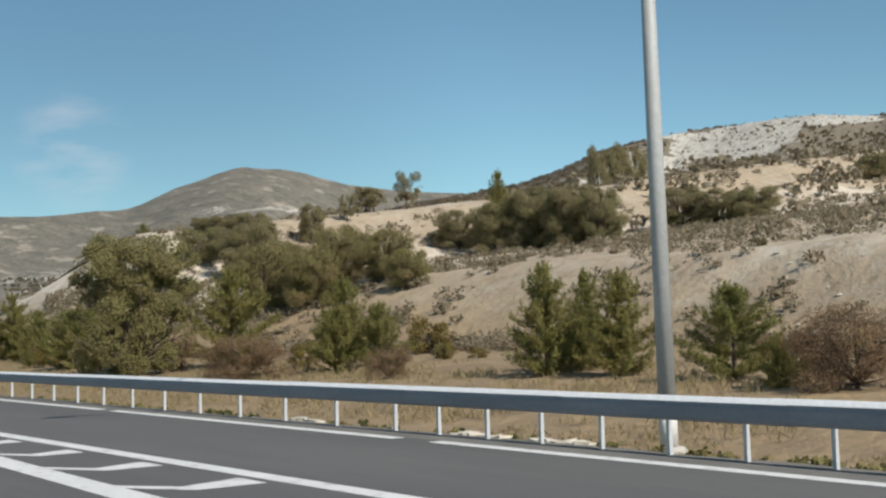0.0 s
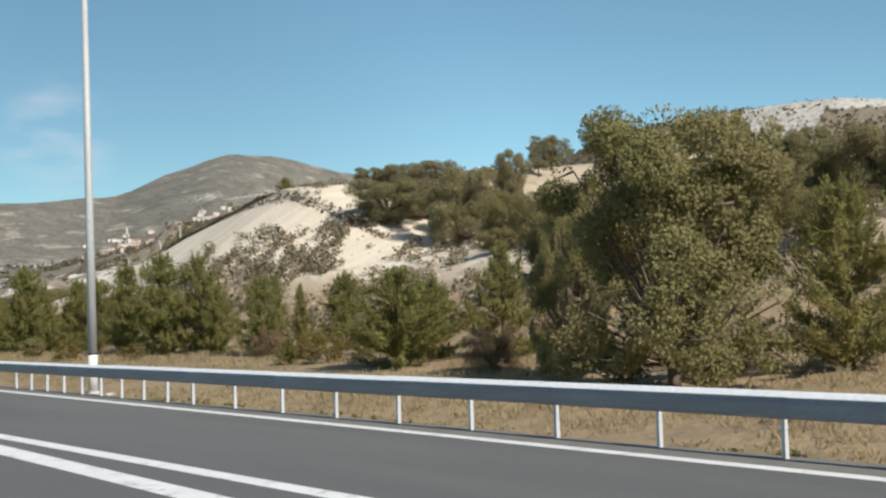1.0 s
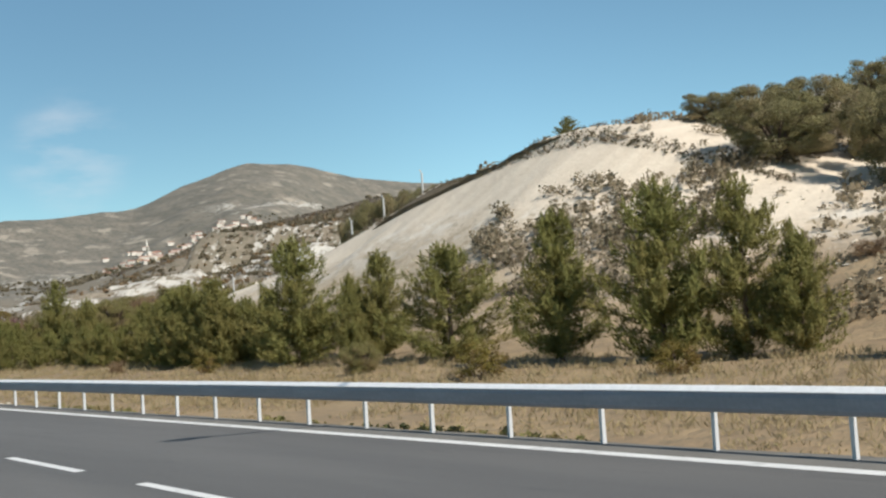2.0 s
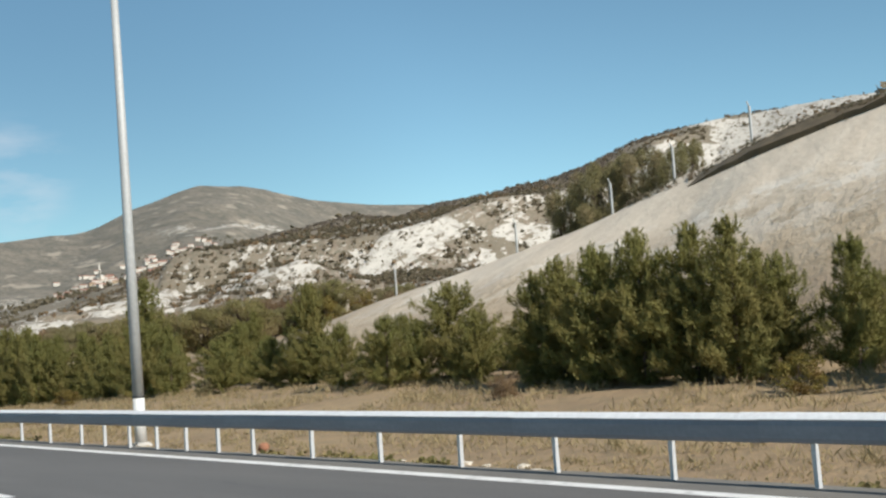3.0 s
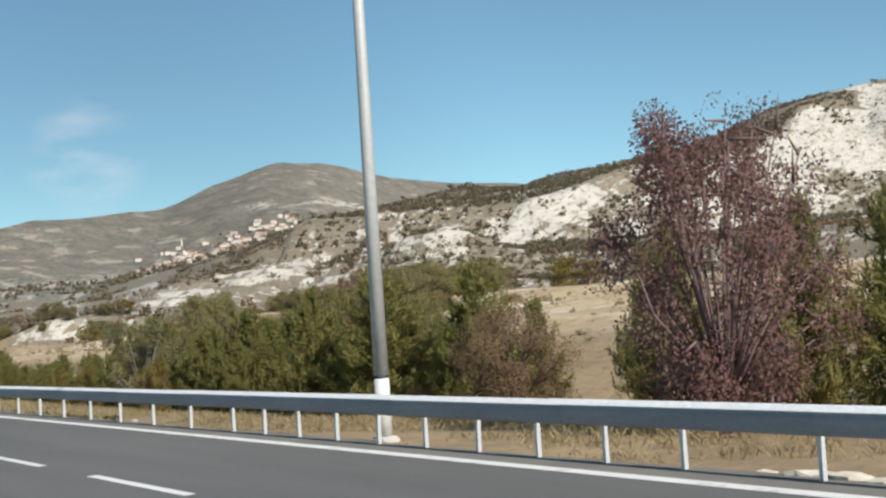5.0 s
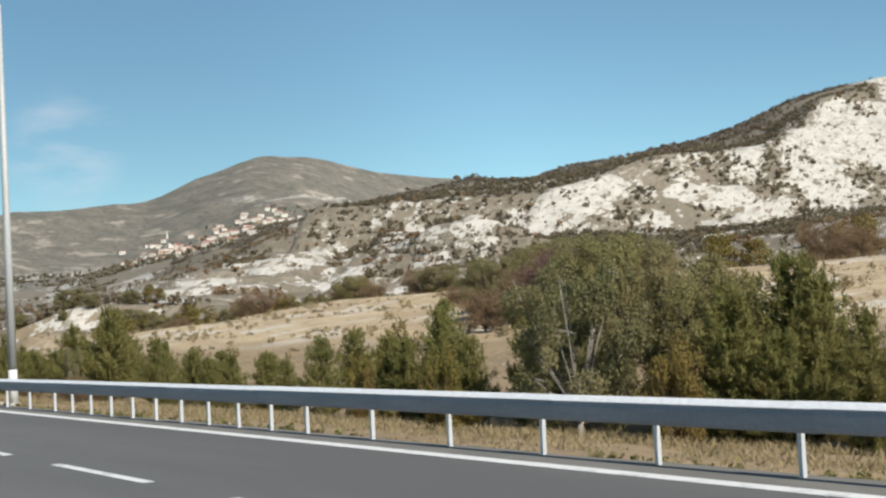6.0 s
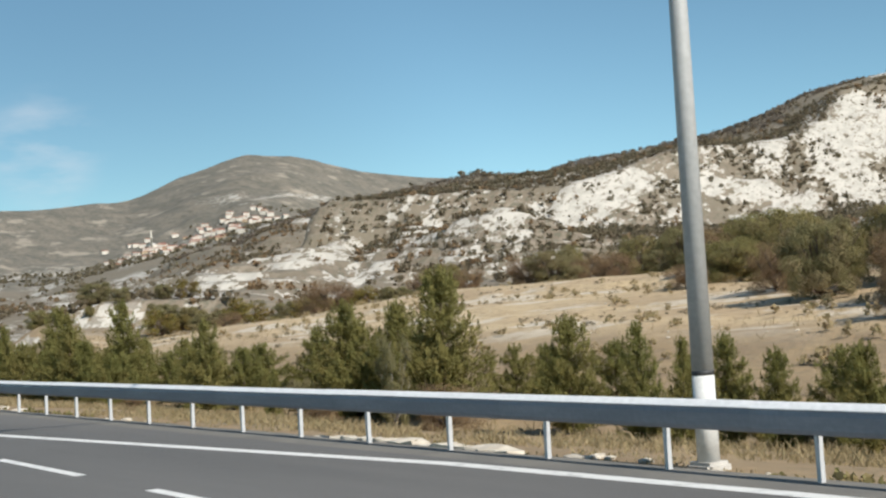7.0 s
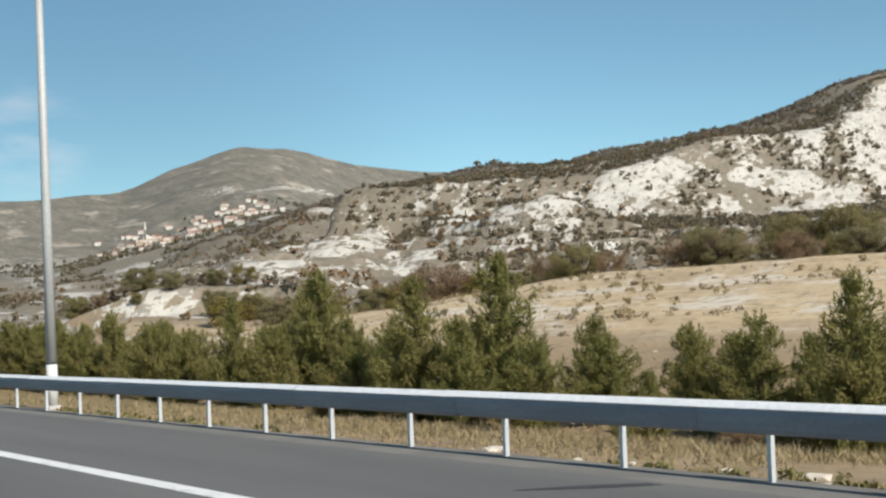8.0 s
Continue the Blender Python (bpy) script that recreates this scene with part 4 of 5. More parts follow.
STRETCH_G = [
    ('P', -226.4, 11, 3.1, 2.2), ('O', -230.0, 38, 4.3, 3.2), ('P', -230.1, 12, 2.3, 1.8), ('P', -231.6, 11, 2.4, 2.1), ('B', -232.2, 50, 5.6, 4.3),
    ('P', -232.5, 9, 0.5, 0.6), ('K', -233.9, 48, 5.7, 3.9), ('B', -234.1, 45, 5.9, 4.8), ('O', -234.7, 60, 3.8, 4.3), ('K', -236.3, 40, 5.3, 3.8),
    ('P', -238.5, 14, 1.6, 1.7), ('P', -239.3, 10, 2.1, 1.6), ('B', -240.7, 47, 5.4, 3.8), ('P', -241.1, 11, 1.0, 1.0), ('O', -242.2, 44, 4.5, 2.8),
    ('P', -242.4, 11, 1.4, 1.7), ('P', -243.3, 8, 0.4, 0.4), ('P', -243.5, 9, 0.4, 0.7), ('O', -244.5, 52, 4.3, 5.2),
]
STRETCH_H = [
    ('P', -245.0, 12, 1.0, 1.0), ('P', -248.1, 10, 1.0, 1.6), ('P', -251.1, 10, 1.6, 1.4), ('P', -251.8, 12, 3.2, 2.1), ('P', -252.9, 10, 2.7, 1.9),
    ('O', -254.1, 50, 4.0, 3.2), ('B', -254.7, 55, 5.7, 5.5), ('B', -255.6, 62, 7.3, 6.6), ('P', -255.8, 10, 1.2, 1.7), ('P', -262.5, 11, 1.6, 1.7),
    ('P', -262.8, 13, 3.3, 2.1), ('P', -265.2, 11, 2.5, 1.4), ('P', -268.9, 11, 1.4, 1.5), ('P', -271.9, 11, 1.8, 2.4), ('P', -278.3, 12, 2.4, 1.9),
    ('P', -279.7, 11, 1.5, 2.0), ('P', -291.8, 12, 2.2, 3.2), ('O', -295.1, 60, 3.1, 2.6), ('B', -318.5, 118, 11.8, 7.9),
]
STRETCH_I = [
    ('B', -324.3, 115, 11.0, 8.1), ('O', -331.5, 112, 8.8, 7.6), ('B', -339.6, 116, 10.9, 5.1), ('O', -339.9, 90, 7.6, 5.3), ('Y', -340.2, 80, 5.9, 3.8),
    ('O', -347.7, 80, 6.9, 10.0),
]
for stretch in (STRETCH_A, STRETCH_B, STRETCH_C, STRETCH_D, STRETCH_E, STRETCH_F, STRETCH_G, STRETCH_H, STRETCH_I):
    for row in stretch:
        plant(*row)

# bushes and trees on the slopes
SLOPE_A = [
    ('K', -87.9, 51, 10.9, 5.2), ('K', -82.4, 51, 11.0, 5.4), ('K', -79.3, 52, 11.4, 4.9), ('K', -74.5, 52, 11.8, 5.5), ('K', -71.3, 52, 11.2, 3.7),
    ('K', -81.2, 70, 12.8, 5.4), ('K', -77.5, 71, 12.2, 5.3), ('K', -73.7, 71, 12.0, 5.2), ('P', -87.5, 55, 14.4, 2.4), ('T', -102.0, 51.5, 14.5, 3.1),
    ('K', -108.7, 110, 20.7, 2.8), ('K', -90.3, 110, 18.7, 4.4), ('K', -92.1, 30, 9.8, 4.8), ('K', -86.4, 31, 9.6, 5.0), ('B', -66.3, 27, 7.7, 4.3),
    ('B', -61.4, 27, 7.1, 3.8), ('B', -57.6, 26, 5.7, 2.7), ('B', -67.0, 25, 6.0, 3.6), ('K', -36.8, 30, 2.4, 1.4),
]
SLOPE_B = [
    ('Y', -40.9, 16, 2.0, 1.7), ('K', -179.2, 150, 33.0, 6.3), ('K', -178.5, 155, 33.6, 6.4), ('T', -100.8, 54.4, 16.0, 3.1), ('T', -103.4, 51.5, 14.7, 3.3),
    ('K', -74.5, 52, 11.3, 4.5), ('O', -59.6, 40, 3.5, 1.7), ('O', -58.4, 42, 2.8, 1.5), ('K', -79.3, 52, 12.2, 3.9), ('P', -105.5, 30.5, 11.1, 1.0),
    ('O', -103.7, 31, 10.0, 1.0), ('K', -98.5, 33, 11.1, 3.4), ('K', -96.5, 34, 11.2, 3.4), ('K', -94.2, 35, 11.2, 3.6), ('K', -90.4, 34, 10.0, 2.8),
    ('K', -96.3, 32, 8.9, 3.3), ('K', -92.2, 32, 8.6, 3.1), ('K', -93.1, 40, 11.8, 2.5), ('T', -97.5, 46, 13.3, 2.0),
]
SLOPE_C = [
    ('B', -81.1, 30, 7.8, 2.9), ('B', -77.2, 29, 7.5, 3.1), ('B', -73.7, 28, 7.1, 2.9), ('O', -100.3, 30, 8.5, 2.5), ('B', -77.7, 27, 5.7, 2.4),
    ('O', -82.1, 22, 3.2, 1.3), ('K', -133.0, 36, 10.1, 3.5), ('K', -131.1, 37, 10.5, 3.4), ('K', -128.4, 37, 10.4, 2.8), ('K', -135.7, 36, 9.2, 2.4),
    ('B', -156.9, 25, 4.5, 5.2), ('O', -154.2, 27, 4.5, 5.1), ('K', -146.6, 26, 4.1, 5.3), ('B', -141.5, 26, 3.6, 3.5), ('B', -146.4, 22, 4.5, 3.7),
    ('O', -148.9, 26, 4.6, 3.5), ('B', -144.2, 26, 5.2, 3.3), ('B', -185.0, 18, 2.9, 2.6),
]
FIELD_TREES = [
    ('B', -262.0, 68.0, 8.3, 8.4), ('R', -226.8, 37.5, 5.2, 4.2), ('B', -223.5, 36.0, 4.8, 4.4), ('O', -229.0, 40.5, 5.3, 4.4), ('K', -232.8, 46.0, 6.5, 6.2),
    ('O', -251.8, 61.5, 5.3, 3.9), ('G', -268.0, 66.0, 5.6, 3.2), ('K', -224.5, 42.0, 5.6, 5.0), ('B', -240.0, 52.0, 6.4, 5.4), ('O', -236.5, 49.0, 5.4, 4.0),
]
ROADSIDE_GROUP = [
    ('G', -192.0, 9.0, 2.9, 3.0), ('B', -191.6, 12.5, 2.9, 3.2), ('P', -195.2, 10.5, 2.2, 1.6), ('B', -190.2, 11.0, 2.3, 2.4), ('P', -188.2, 10.0, 2.0, 1.7),
    ('Y', -187.6, 7.5, 0.9, 0.9), ('P', -188.5, 12.0, 2.8, 1.9),
]
CUT_PINES = [
    ('P', -109.4, 10.3, 3.2, 1.6), ('P', -107.2, 10.7, 3.4, 1.8), ('P', -106.6, 9.8, 3.6, 1.7), ('P', -104.1, 10.2, 3.8, 1.9), ('P', -103.4, 10.7, 3.2, 1.7),
    ('B', -66.5, 22.0, 6.6, 4.2), ('B', -62.5, 23.0, 6.2, 3.6), ('P', -57.2, 11.0, 3.6, 2.0),
]
for stretch in (SLOPE_A, SLOPE_B, SLOPE_C, FIELD_TREES, ROADSIDE_GROUP, CUT_PINES):
    for row in stretch:
        plant(*row)

# the thicket of younger pines behind the front row
FILL = random.Random(9)
for x0, x1, count, tip_z, spread in ((-96, -113, 7, 3.0, 1.4), (-113, -131, 9, 2.1, 1.3), (-131, -160, 17, 2.8, 1.5), (-160, -196, 16, 2.2, 1.5), (-196, -232, 10, 0.9, 1.2), (-226, -284, 24, 1.2, 1.7), (-256, -300, 12, 1.4, 1.8), (-284, -345, 44, 1.9, 2.0)):
    for k in range(count):
        x = x0 + (x1 - x0) * (k + FILL.uniform(0.1, 0.9)) / count
        plant("P", x, FILL.uniform(11.5, 15.5), tip_z + FILL.uniform(-0.5, 0.6), spread * FILL.uniform(0.8, 1.4))
for x0, x1, count in ((-20, -66, 10), (-66, -130, 9), (-130, -190, 9), (-190, -260, 10)):
    for k in range(count):
        x = x0 + (x1 - x0) * (k + FILL.uniform(0.1, 0.9)) / count
        y = FILL.uniform(7.0, 15.0)
        h = FILL.uniform(0.5, 1.2)
        plant(FILL.choice("OYOBK"), x, y, floor_z(x, y) + h, h * FILL.uniform(1.0, 1.5))

# autumn bushes behind the fields
HEDGE = random.Random(21)
for k in range(34):
    x = -232 - 6.2 * k + HEDGE.uniform(-3, 3)
    y = 88 + 6 * math.sin(k * 0.7) + HEDGE.uniform(-4, 9) - max(0, -x - 330) * 0.1
    h = HEDGE.uniform(2.6, 5.0)
    plant(HEDGE.choice("KKBOOYB"), x, y, floor_z(x, y) + h, h * HEDGE.uniform(1.1, 1.6))
for k in range(16):
    x = -335 - 7.5 * k + HEDGE.uniform(-4, 4)
    y = 82 + 0.05 * (x + 335) + HEDGE.uniform(-4, 6)
    h = HEDGE.uniform(1.8, 4.2)
    plant(HEDGE.choice("OYOBK"), x, y, floor_z(x, y) + h, h * HEDGE.uniform(1.1, 1.7))


# ---- scattered growth that nobody could count ----
def scatter(name, label, material, x, y, size, per, seed, blade, lift=0.45, flat=0.8):
    """Many small bushes in one mesh: per leaves in a rough ball at each place."""
    r = np.random.default_rng(seed)
    z = land(x, y)[0]
    n = len(x)
    d = unit(n * per, r).reshape(n, per, 3) * r.uniform(0.3, 1.0, (n, per, 1)) * np.array([1, 1, flat])
    d[:, :, 2] = np.abs(d[:, :, 2]) if lift == 0 else d[:, :, 2]
    c = np.stack([x, y, z + size * lift], -1)[:, None, :] + d * (size[:, None, None] * 0.6)
    c, d = c.reshape(-1, 3), d.reshape(-1, 3)
    s = np.repeat(size, per) * blade * r.uniform(0.7, 1.3, n * per)
    mesh = leaf_mesh(name, c, unit(n * per, r), d * 0.3 + r.normal(size=d.shape), s, s * 0.9, material)
    return tagged(new(name, mesh), label, name.replace("_", " "), kind="stuff")


r = np.random.default_rng(77)
# low scrub on the hill beside the road
x, y = r.uniform(-130, 60, 15000), 16 + 190 * r.uniform(0, 1, 15000) ** 1.6
keep = (fbm(x, y, 4, 81) > 0.5) & ~((x < -93) & (y < 30))
x, y = x[keep], y[keep]
scatter("hill_scrub", "low grey-brown scrub dotted over the dry hill", SCRUB, x, y, 0.3 + 0.9 * r.uniform(0, 1, len(x)) ** 1.7, 40, 5, 0.2, 0.25, 0.5)
rr = np.random.default_rng(78)
x, y = rr.uniform(-103, -84, 900), rr.uniform(17, 29, 900)
keep = fbm(x, y, 3, 97) > 0.5 + 0.012 * np.clip(-92 - x, 0, 12)
x, y = x[keep], y[keep]
scatter("cut_scrub", "brown and olive scrub at the broken end of the cut", SCRUB, x, y, 0.25 + 0.75 * rr.uniform(0, 1, len(x)) ** 2, 40, 23, 0.22)
x = r.uniform(-124, -90, 900)
y = 28.4 + r.normal(size=900) * 0.2
scatter("turf_lip", "brown overhanging turf along the top of the cut", THICKET, x, y, r.uniform(0.08, 0.24, 900), 20, 15, 0.3)


def turf_edge(x0, x1, y0, y1):
    """A ragged slab of turf that overhangs the top of the cut."""
    n = int(abs(x1 - x0) / 0.3)
    s = np.linspace(0, 1, n)
    ex = x0 + (x1 - x0) * s
    front = y0 + (y1 - y0) * s + 0.5 * (fbm(ex, ex * 0, 2.4, 33) - 0.5)
    thick = (0.12 + 0.3 * fbm(ex, ex * 0 + 9, 1.6, 34)) * np.clip(np.minimum(s, 1 - s) * 9, 0.15, 1)
    back = front + 0.9
    top = land(ex, back)[0] + 0.03
    lip = land(ex, front)[0] + thick
    rows = [(ex, back + 0.5, top - 0.3), (ex, back, top), (ex, front, lip), (ex, front + 0.06, lip - thick * 0.8), (ex, front + 0.3, lip - thick * 0.9)]
    v = np.stack([np.stack(p, -1) for p in rows], 1).reshape(-1, 3)
    m = len(rows)
    f = [(a * m + b, a * m + b + 1, (a + 1) * m + b + 1, (a + 1) * m + b) for a in range(n - 1) for b in range(m - 1)]
    return tagged(new("turf_edge", add_mesh("turf_edge", v, f, TURF)), "brown turf slab overhanging the sandy cut", "turf", kind="structure")


turf_edge(-119.5, -104.0, 27.5, 28.6)
x, y = r.uniform(-100, 30, 5200), r.uniform(17, 62, 5200)
keep = fbm(x, y, 3.5, 86) > 0.53
x, y = x[keep], y[keep]
scatter("grey_scrub", "grey leafless thorn scrub between pale stones", SCRUB, x, y, r.uniform(0.3, 1.0, len(x)), 60, 16, 0.14, 0.3, 0.6)
x, y = r.uniform(-270, 40, 11000), 58 + 260 * r.uniform(0, 1, 11000) ** 1.3
keep = (fbm(x, y, 7, 80) > 0.49) & (x + 135 + 0.62 * (y - 40) > 0)
x, y = x[keep], y[keep]
scatter("upper_scrub", "grey-brown scrub between pale rocks on the upper hill", SCRUB, x, y, 0.5 + 1.0 * r.uniform(0, 1, len(x)) ** 2, 22, 26, 0.3, 0.25, 0.5)
# scrub on the farther slope
x = r.uniform(-430, 60, 16000)
y = 60 + 520 * r.uniform(0, 1, 16000) ** 1.2
keep = (fbm(x, y, 22, 82) > 0.47) & (x + 135 + 0.62 * (y - 40) > 0)
x, y = x[keep], y[keep]
scatter("slope_scrub", "dark scrub scattered on the upper slope", SCRUB, x, y, r.uniform(0.8, 2.4, len(x)), 20, 6, 0.32)
# bushes on the white ridge
x = r.uniform(-1150, -250, 19000)
y = r.uniform(70, 665, 19000)
sd, zc = crest_of(x, y, RIDGE)
_, rk, _, _, onf, _ = land(x, y)
keep = (sd > -15) & (onf > 0.5) & (outcrops(x, y) < 0.4) & (fbm(x, y, 22, 83) + 0.24 * (sd < 50) * (x > -880) * (x < -640) - 0.1 * rk > 0.53 + 0.06 * (x < -800))
x, y = x[keep], y[keep]
scatter("ridge_scrub", "dark bushes scattered over the white ridge", THICKET, x, y, 0.8 + 2.4 * r.uniform(0, 1, len(x)) ** 2, 26, 7, 0.36)
x = r.uniform(-1150, -250, 8000)
y = r.uniform(70, 660, 8000)
sd, zc = crest_of(x, y, RIDGE)
_, rk, _, _, onf, _ = land(x, y)
keep = (sd > 10) & (onf > 0.5) & (fbm(x, y, 40, 84) - 0.1 * rk > 0.5)
x, y = x[keep], y[keep]
scatter("ridge_heath", "brown heath between the white rocks", BROWN, x, y, r.uniform(1.0, 2.6, len(x)), 16, 8, 0.5)
# bushes on and between the white slabs
x, y = r.uniform(-680, -440, 20000), r.uniform(215, 665, 20000)
slab = outcrops(x, y)
sd, zc = crest_of(x, y, RIDGE)
keep = (sd > 20) & (fbm(x * 0.8 + y * 0.4, y - 0.5 * x, 18, 87) - 0.2 * slab - 0.08 * (y > 590) > 0.43)
x, y = x[keep], y[keep]
scatter("face_scrub", "dark bushes dotted over the white rock face", THICKET, x, y, 0.6 + 2.2 * r.uniform(0, 1, len(x)) ** 2.2, 24, 24, 0.36)
x, y = r.uniform(-660, -440, 2200), r.uniform(215, 665, 2200)
keep = (outcrops(x, y) > 0.5) & (fbm(x + y, y - x, 16, 90) > 0.53)
x, y = x[keep], y[keep]
scatter("slab_scrub", "single dark bushes rooted in the white slabs", THICKET, x, y, 0.6 + 1.7 * r.uniform(0, 1, len(x)) ** 2, 24, 25, 0.36)
# the shrub belt along the crest
x, y = r.uniform(-1000, -380, 48000), r.uniform(220, 730, 48000)
sd, zc = crest_of(x, y, RIDGE)
keep = (x > -880) & (sd > -18) & (sd < 46 + 30 * (fbm(x, y, 40, 95) - 0.5)) & (fbm(x, y, 14, 96) > 0.4 + 0.14 * (x > -640)) & ((x < -640) | (sd < 9)) & (outcrops(x, y) < 0.3)
x, y = x[keep], y[keep]
scatter("crest_scrub", "grey-brown scrub along the crest of the ridge", HEATHER, x, y, r.uniform(1.2, 2.8, len(x)), 20, 12, 0.4)
# woods of the village slope and the mountain
x, y = r.uniform(-2300, -800, 9000), r.uniform(80, 1300, 9000)
keep = (fbm(x, y, 90, 85) > 0.55) & (y < -0.62 * x)
x, y = x[keep], y[keep]
scatter("far_wood", "dark trees dotted over the village slope", THICKET, x, y, r.uniform(3, 7, len(x)), 12, 9, 0.5)


# limestone lying on the hill
def rubble(name, label, x, y, size, seed):
    r = np.random.default_rng(seed)
    z = land(x, y)[0]
    n = len(x)
    shape = np.array([(1, 0, 0), (0, 1, 0), (-1, 0, 0), (0, -1, 0), (0.2, 0.1, 0.45), (-0.1, -0.2, -0.4)])
    v = shape[None] * r.uniform(0.4, 1.5, (n, 6, 1)) * size[:, None, None] + np.stack([x, y, z + size * 0.15], -1)[:, None, :]
    f = np.array([(0, 1, 4), (1, 2, 4), (2, 3, 4), (3, 0, 4), (1, 0, 5), (2, 1, 5), (3, 2, 5), (0, 3, 5)])
    f = (f[None] + 6 * np.arange(n)[:, None, None]).reshape(-1, 3)
    return tagged(new(name, add_mesh(name, v.reshape(-1, 3), f, STONE)), label, "stones", kind="stuff")


x, y = r.uniform(-93, 40, 9000), 19 + 75 * r.uniform(0, 1, 9000) ** 1.2
keep = fbm(x, y * 1.6, 20, 71, 5) > 0.42
x, y = x[keep], y[keep]
rubble("limestone_rubble", "pale limestone rubble strewn over the slope", x, y, 0.04 + 0.13 * r.uniform(0, 1, len(x)) ** 2, 18)
x, y = r.uniform(-330, -180, 2500), r.uniform(14, 100, 2500)
keep = fbm(x, y, 10, 87) > 0.54
x, y = x[keep], y[keep]
rubble("field_stones", "pale stones scattered over the fallow field", x, y, 0.03 + 0.1 * r.uniform(0, 1, len(x)) ** 2, 19)
x, y = r.uniform(-420, -170, 2600), r.uniform(14, 108, 2600)
keep = fbm(x, y, 12, 88) > 0.5
x, y = x[keep], y[keep]
scatter("field_scrub", "low dry weeds dotted over the fallow field", STRAW, x, y, r.uniform(0.2, 0.7, len(x)), 26, 20, 0.34)
x, y = r.uniform(-420, -170, 7000), r.uniform(22, 100, 7000)
lane = ((y + 10 * vnoise(x, y, 60, 5)) / 14) % 1
keep = (np.abs(lane - 0.5) > 0.4) & (fbm(x, y, 16, 89) > 0.5) | (fbm(x, y, 9, 93) > 0.62)
x, y = x[keep], y[keep]
scatter("terrace_weeds", "olive and brown weeds along the field terraces", SCRUB, x, y, 0.15 + 0.45 * r.uniform(0, 1, len(x)) ** 2, 40, 21, 0.2, 0.2, 0.5)
x = r.uniform(-320, 8, 2600)
y = 0.33 + bend(x) + np.abs(r.normal(size=2600)) * 0.12
keep = fbm(x, y * 0, 6, 94) > 0.47
x, y = x[keep], y[keep]
scatter("verge_weeds", "low dark weeds at the edge of the asphalt", OLIVE, x, y, r.uniform(0.06, 0.22, len(x)), 18, 22, 0.45)


# dry grass of the verge
def grass(name, label, x, y, tall, per, seed, material):
    r = np.random.default_rng(seed)
    z = land(x, y)[0]
    n = len(x)
    h = np.repeat(tall, per) * r.uniform(0.6, 1.2, n * per)
    lean = r.normal(size=(n * per, 3)) * np.array([0.6, 0.6, 0.05]) + np.array([0, 0, 1.0])
    c = np.repeat(np.stack([x, y, z], -1), per, 0) + r.normal(size=(n * per, 3)) * np.array([0.1, 0.1, 0.0])
    c[:, 2] += h * 0.42
    mesh = leaf_mesh(name, c, unit(n * per, r) * np.array([1, 1, 0.1]), lean, h, r.uniform(0.012, 0.03, n * per), material)
    return tagged(new(name, mesh), label, "grass", kind="stuff")


x, y = r.uniform(-300, 8, 30000), 0.4 + 11 * r.uniform(0, 1, 30000) ** 1.3
y = y + bend(x)
keep = fbm(x, y, 3.5, 91) > 0.42
x, y = x[keep], y[keep]
grass("dry_grass", "tall straw-coloured dry grass on the verge", x, y, r.uniform(0.05, 0.26, len(x)) * step(y, 0.4, 3.0) + 0.05, 9, 10, STRAW)
x, y = r.uniform(-420, -160, 9000), r.uniform(11, 105, 9000)
keep = fbm(x, y, 8, 92) > 0.52
x, y = x[keep], y[keep]
grass("field_stubble", "thin yellow stubble on the fallow field", x, y, r.uniform(0.2, 0.5, len(x)), 5, 11, STRAW)


# ---- stones and rubble under the rail ----
def stone_mesh(seed):
    q = random.Random(seed)
    bm = bmesh.new()
    bmesh.ops.create_icosphere(bm, subdivisions=1, radius=1)
    for v in bm.verts:
        v.co *= q.uniform(0.7, 1.1)
        v.co.z *= 0.6
    mesh = bpy.data.meshes.new("stone")
    bm.to_mesh(mesh)
    bm.free()
    mesh.materials.append(STONE)
    return mesh


STONES = [stone_mesh(s) for s in range(5)]
q = random.Random(31)


def stone(x, y, size):
    ob = tagged(new("stone", STONES[q.randrange(5)]), "pale broken stone lying at the road edge", "stone", "stones along the rail")
    z = 0.0 if y - bend(x) < 0.2 else floor_z(x, y)
    ob.matrix_basis = Matrix.Translation((x, y, z + size * 0.2)) @ Matrix.Rotation(q.uniform(0, 6), 4, "Z") @ Matrix.Diagonal((size * q.uniform(0.8, 1.6), size, size * 0.7, 1))


for centre, count, spread in ((-13, 12, 2.5), (-22, 10, 3), (-61.5, 12, 1.6), (-95, 9, 6), (-103, 6, 5), (-126, 8, 6), (-133, 6, 2), (-149.5, 20, 2.4), (-173, 8, 5), (-198, 8, 8), (-212, 26, 3.5), (-208, 8, 1.5), (-222, 14, 8), (-236, 22, 5)):
    for _ in range(count):
        x = centre + q.uniform(-spread, spread)
        stone(x, q.uniform(0.2, 1.0) + bend(x), q.choice((0.05, 0.07, 0.1, 0.14)) * q.uniform(0.8, 1.3))
stone(-133.2, 1.2 + bend(-133), 0.3)
stone(-132.3, 0.9 + bend(-133), 0.16)


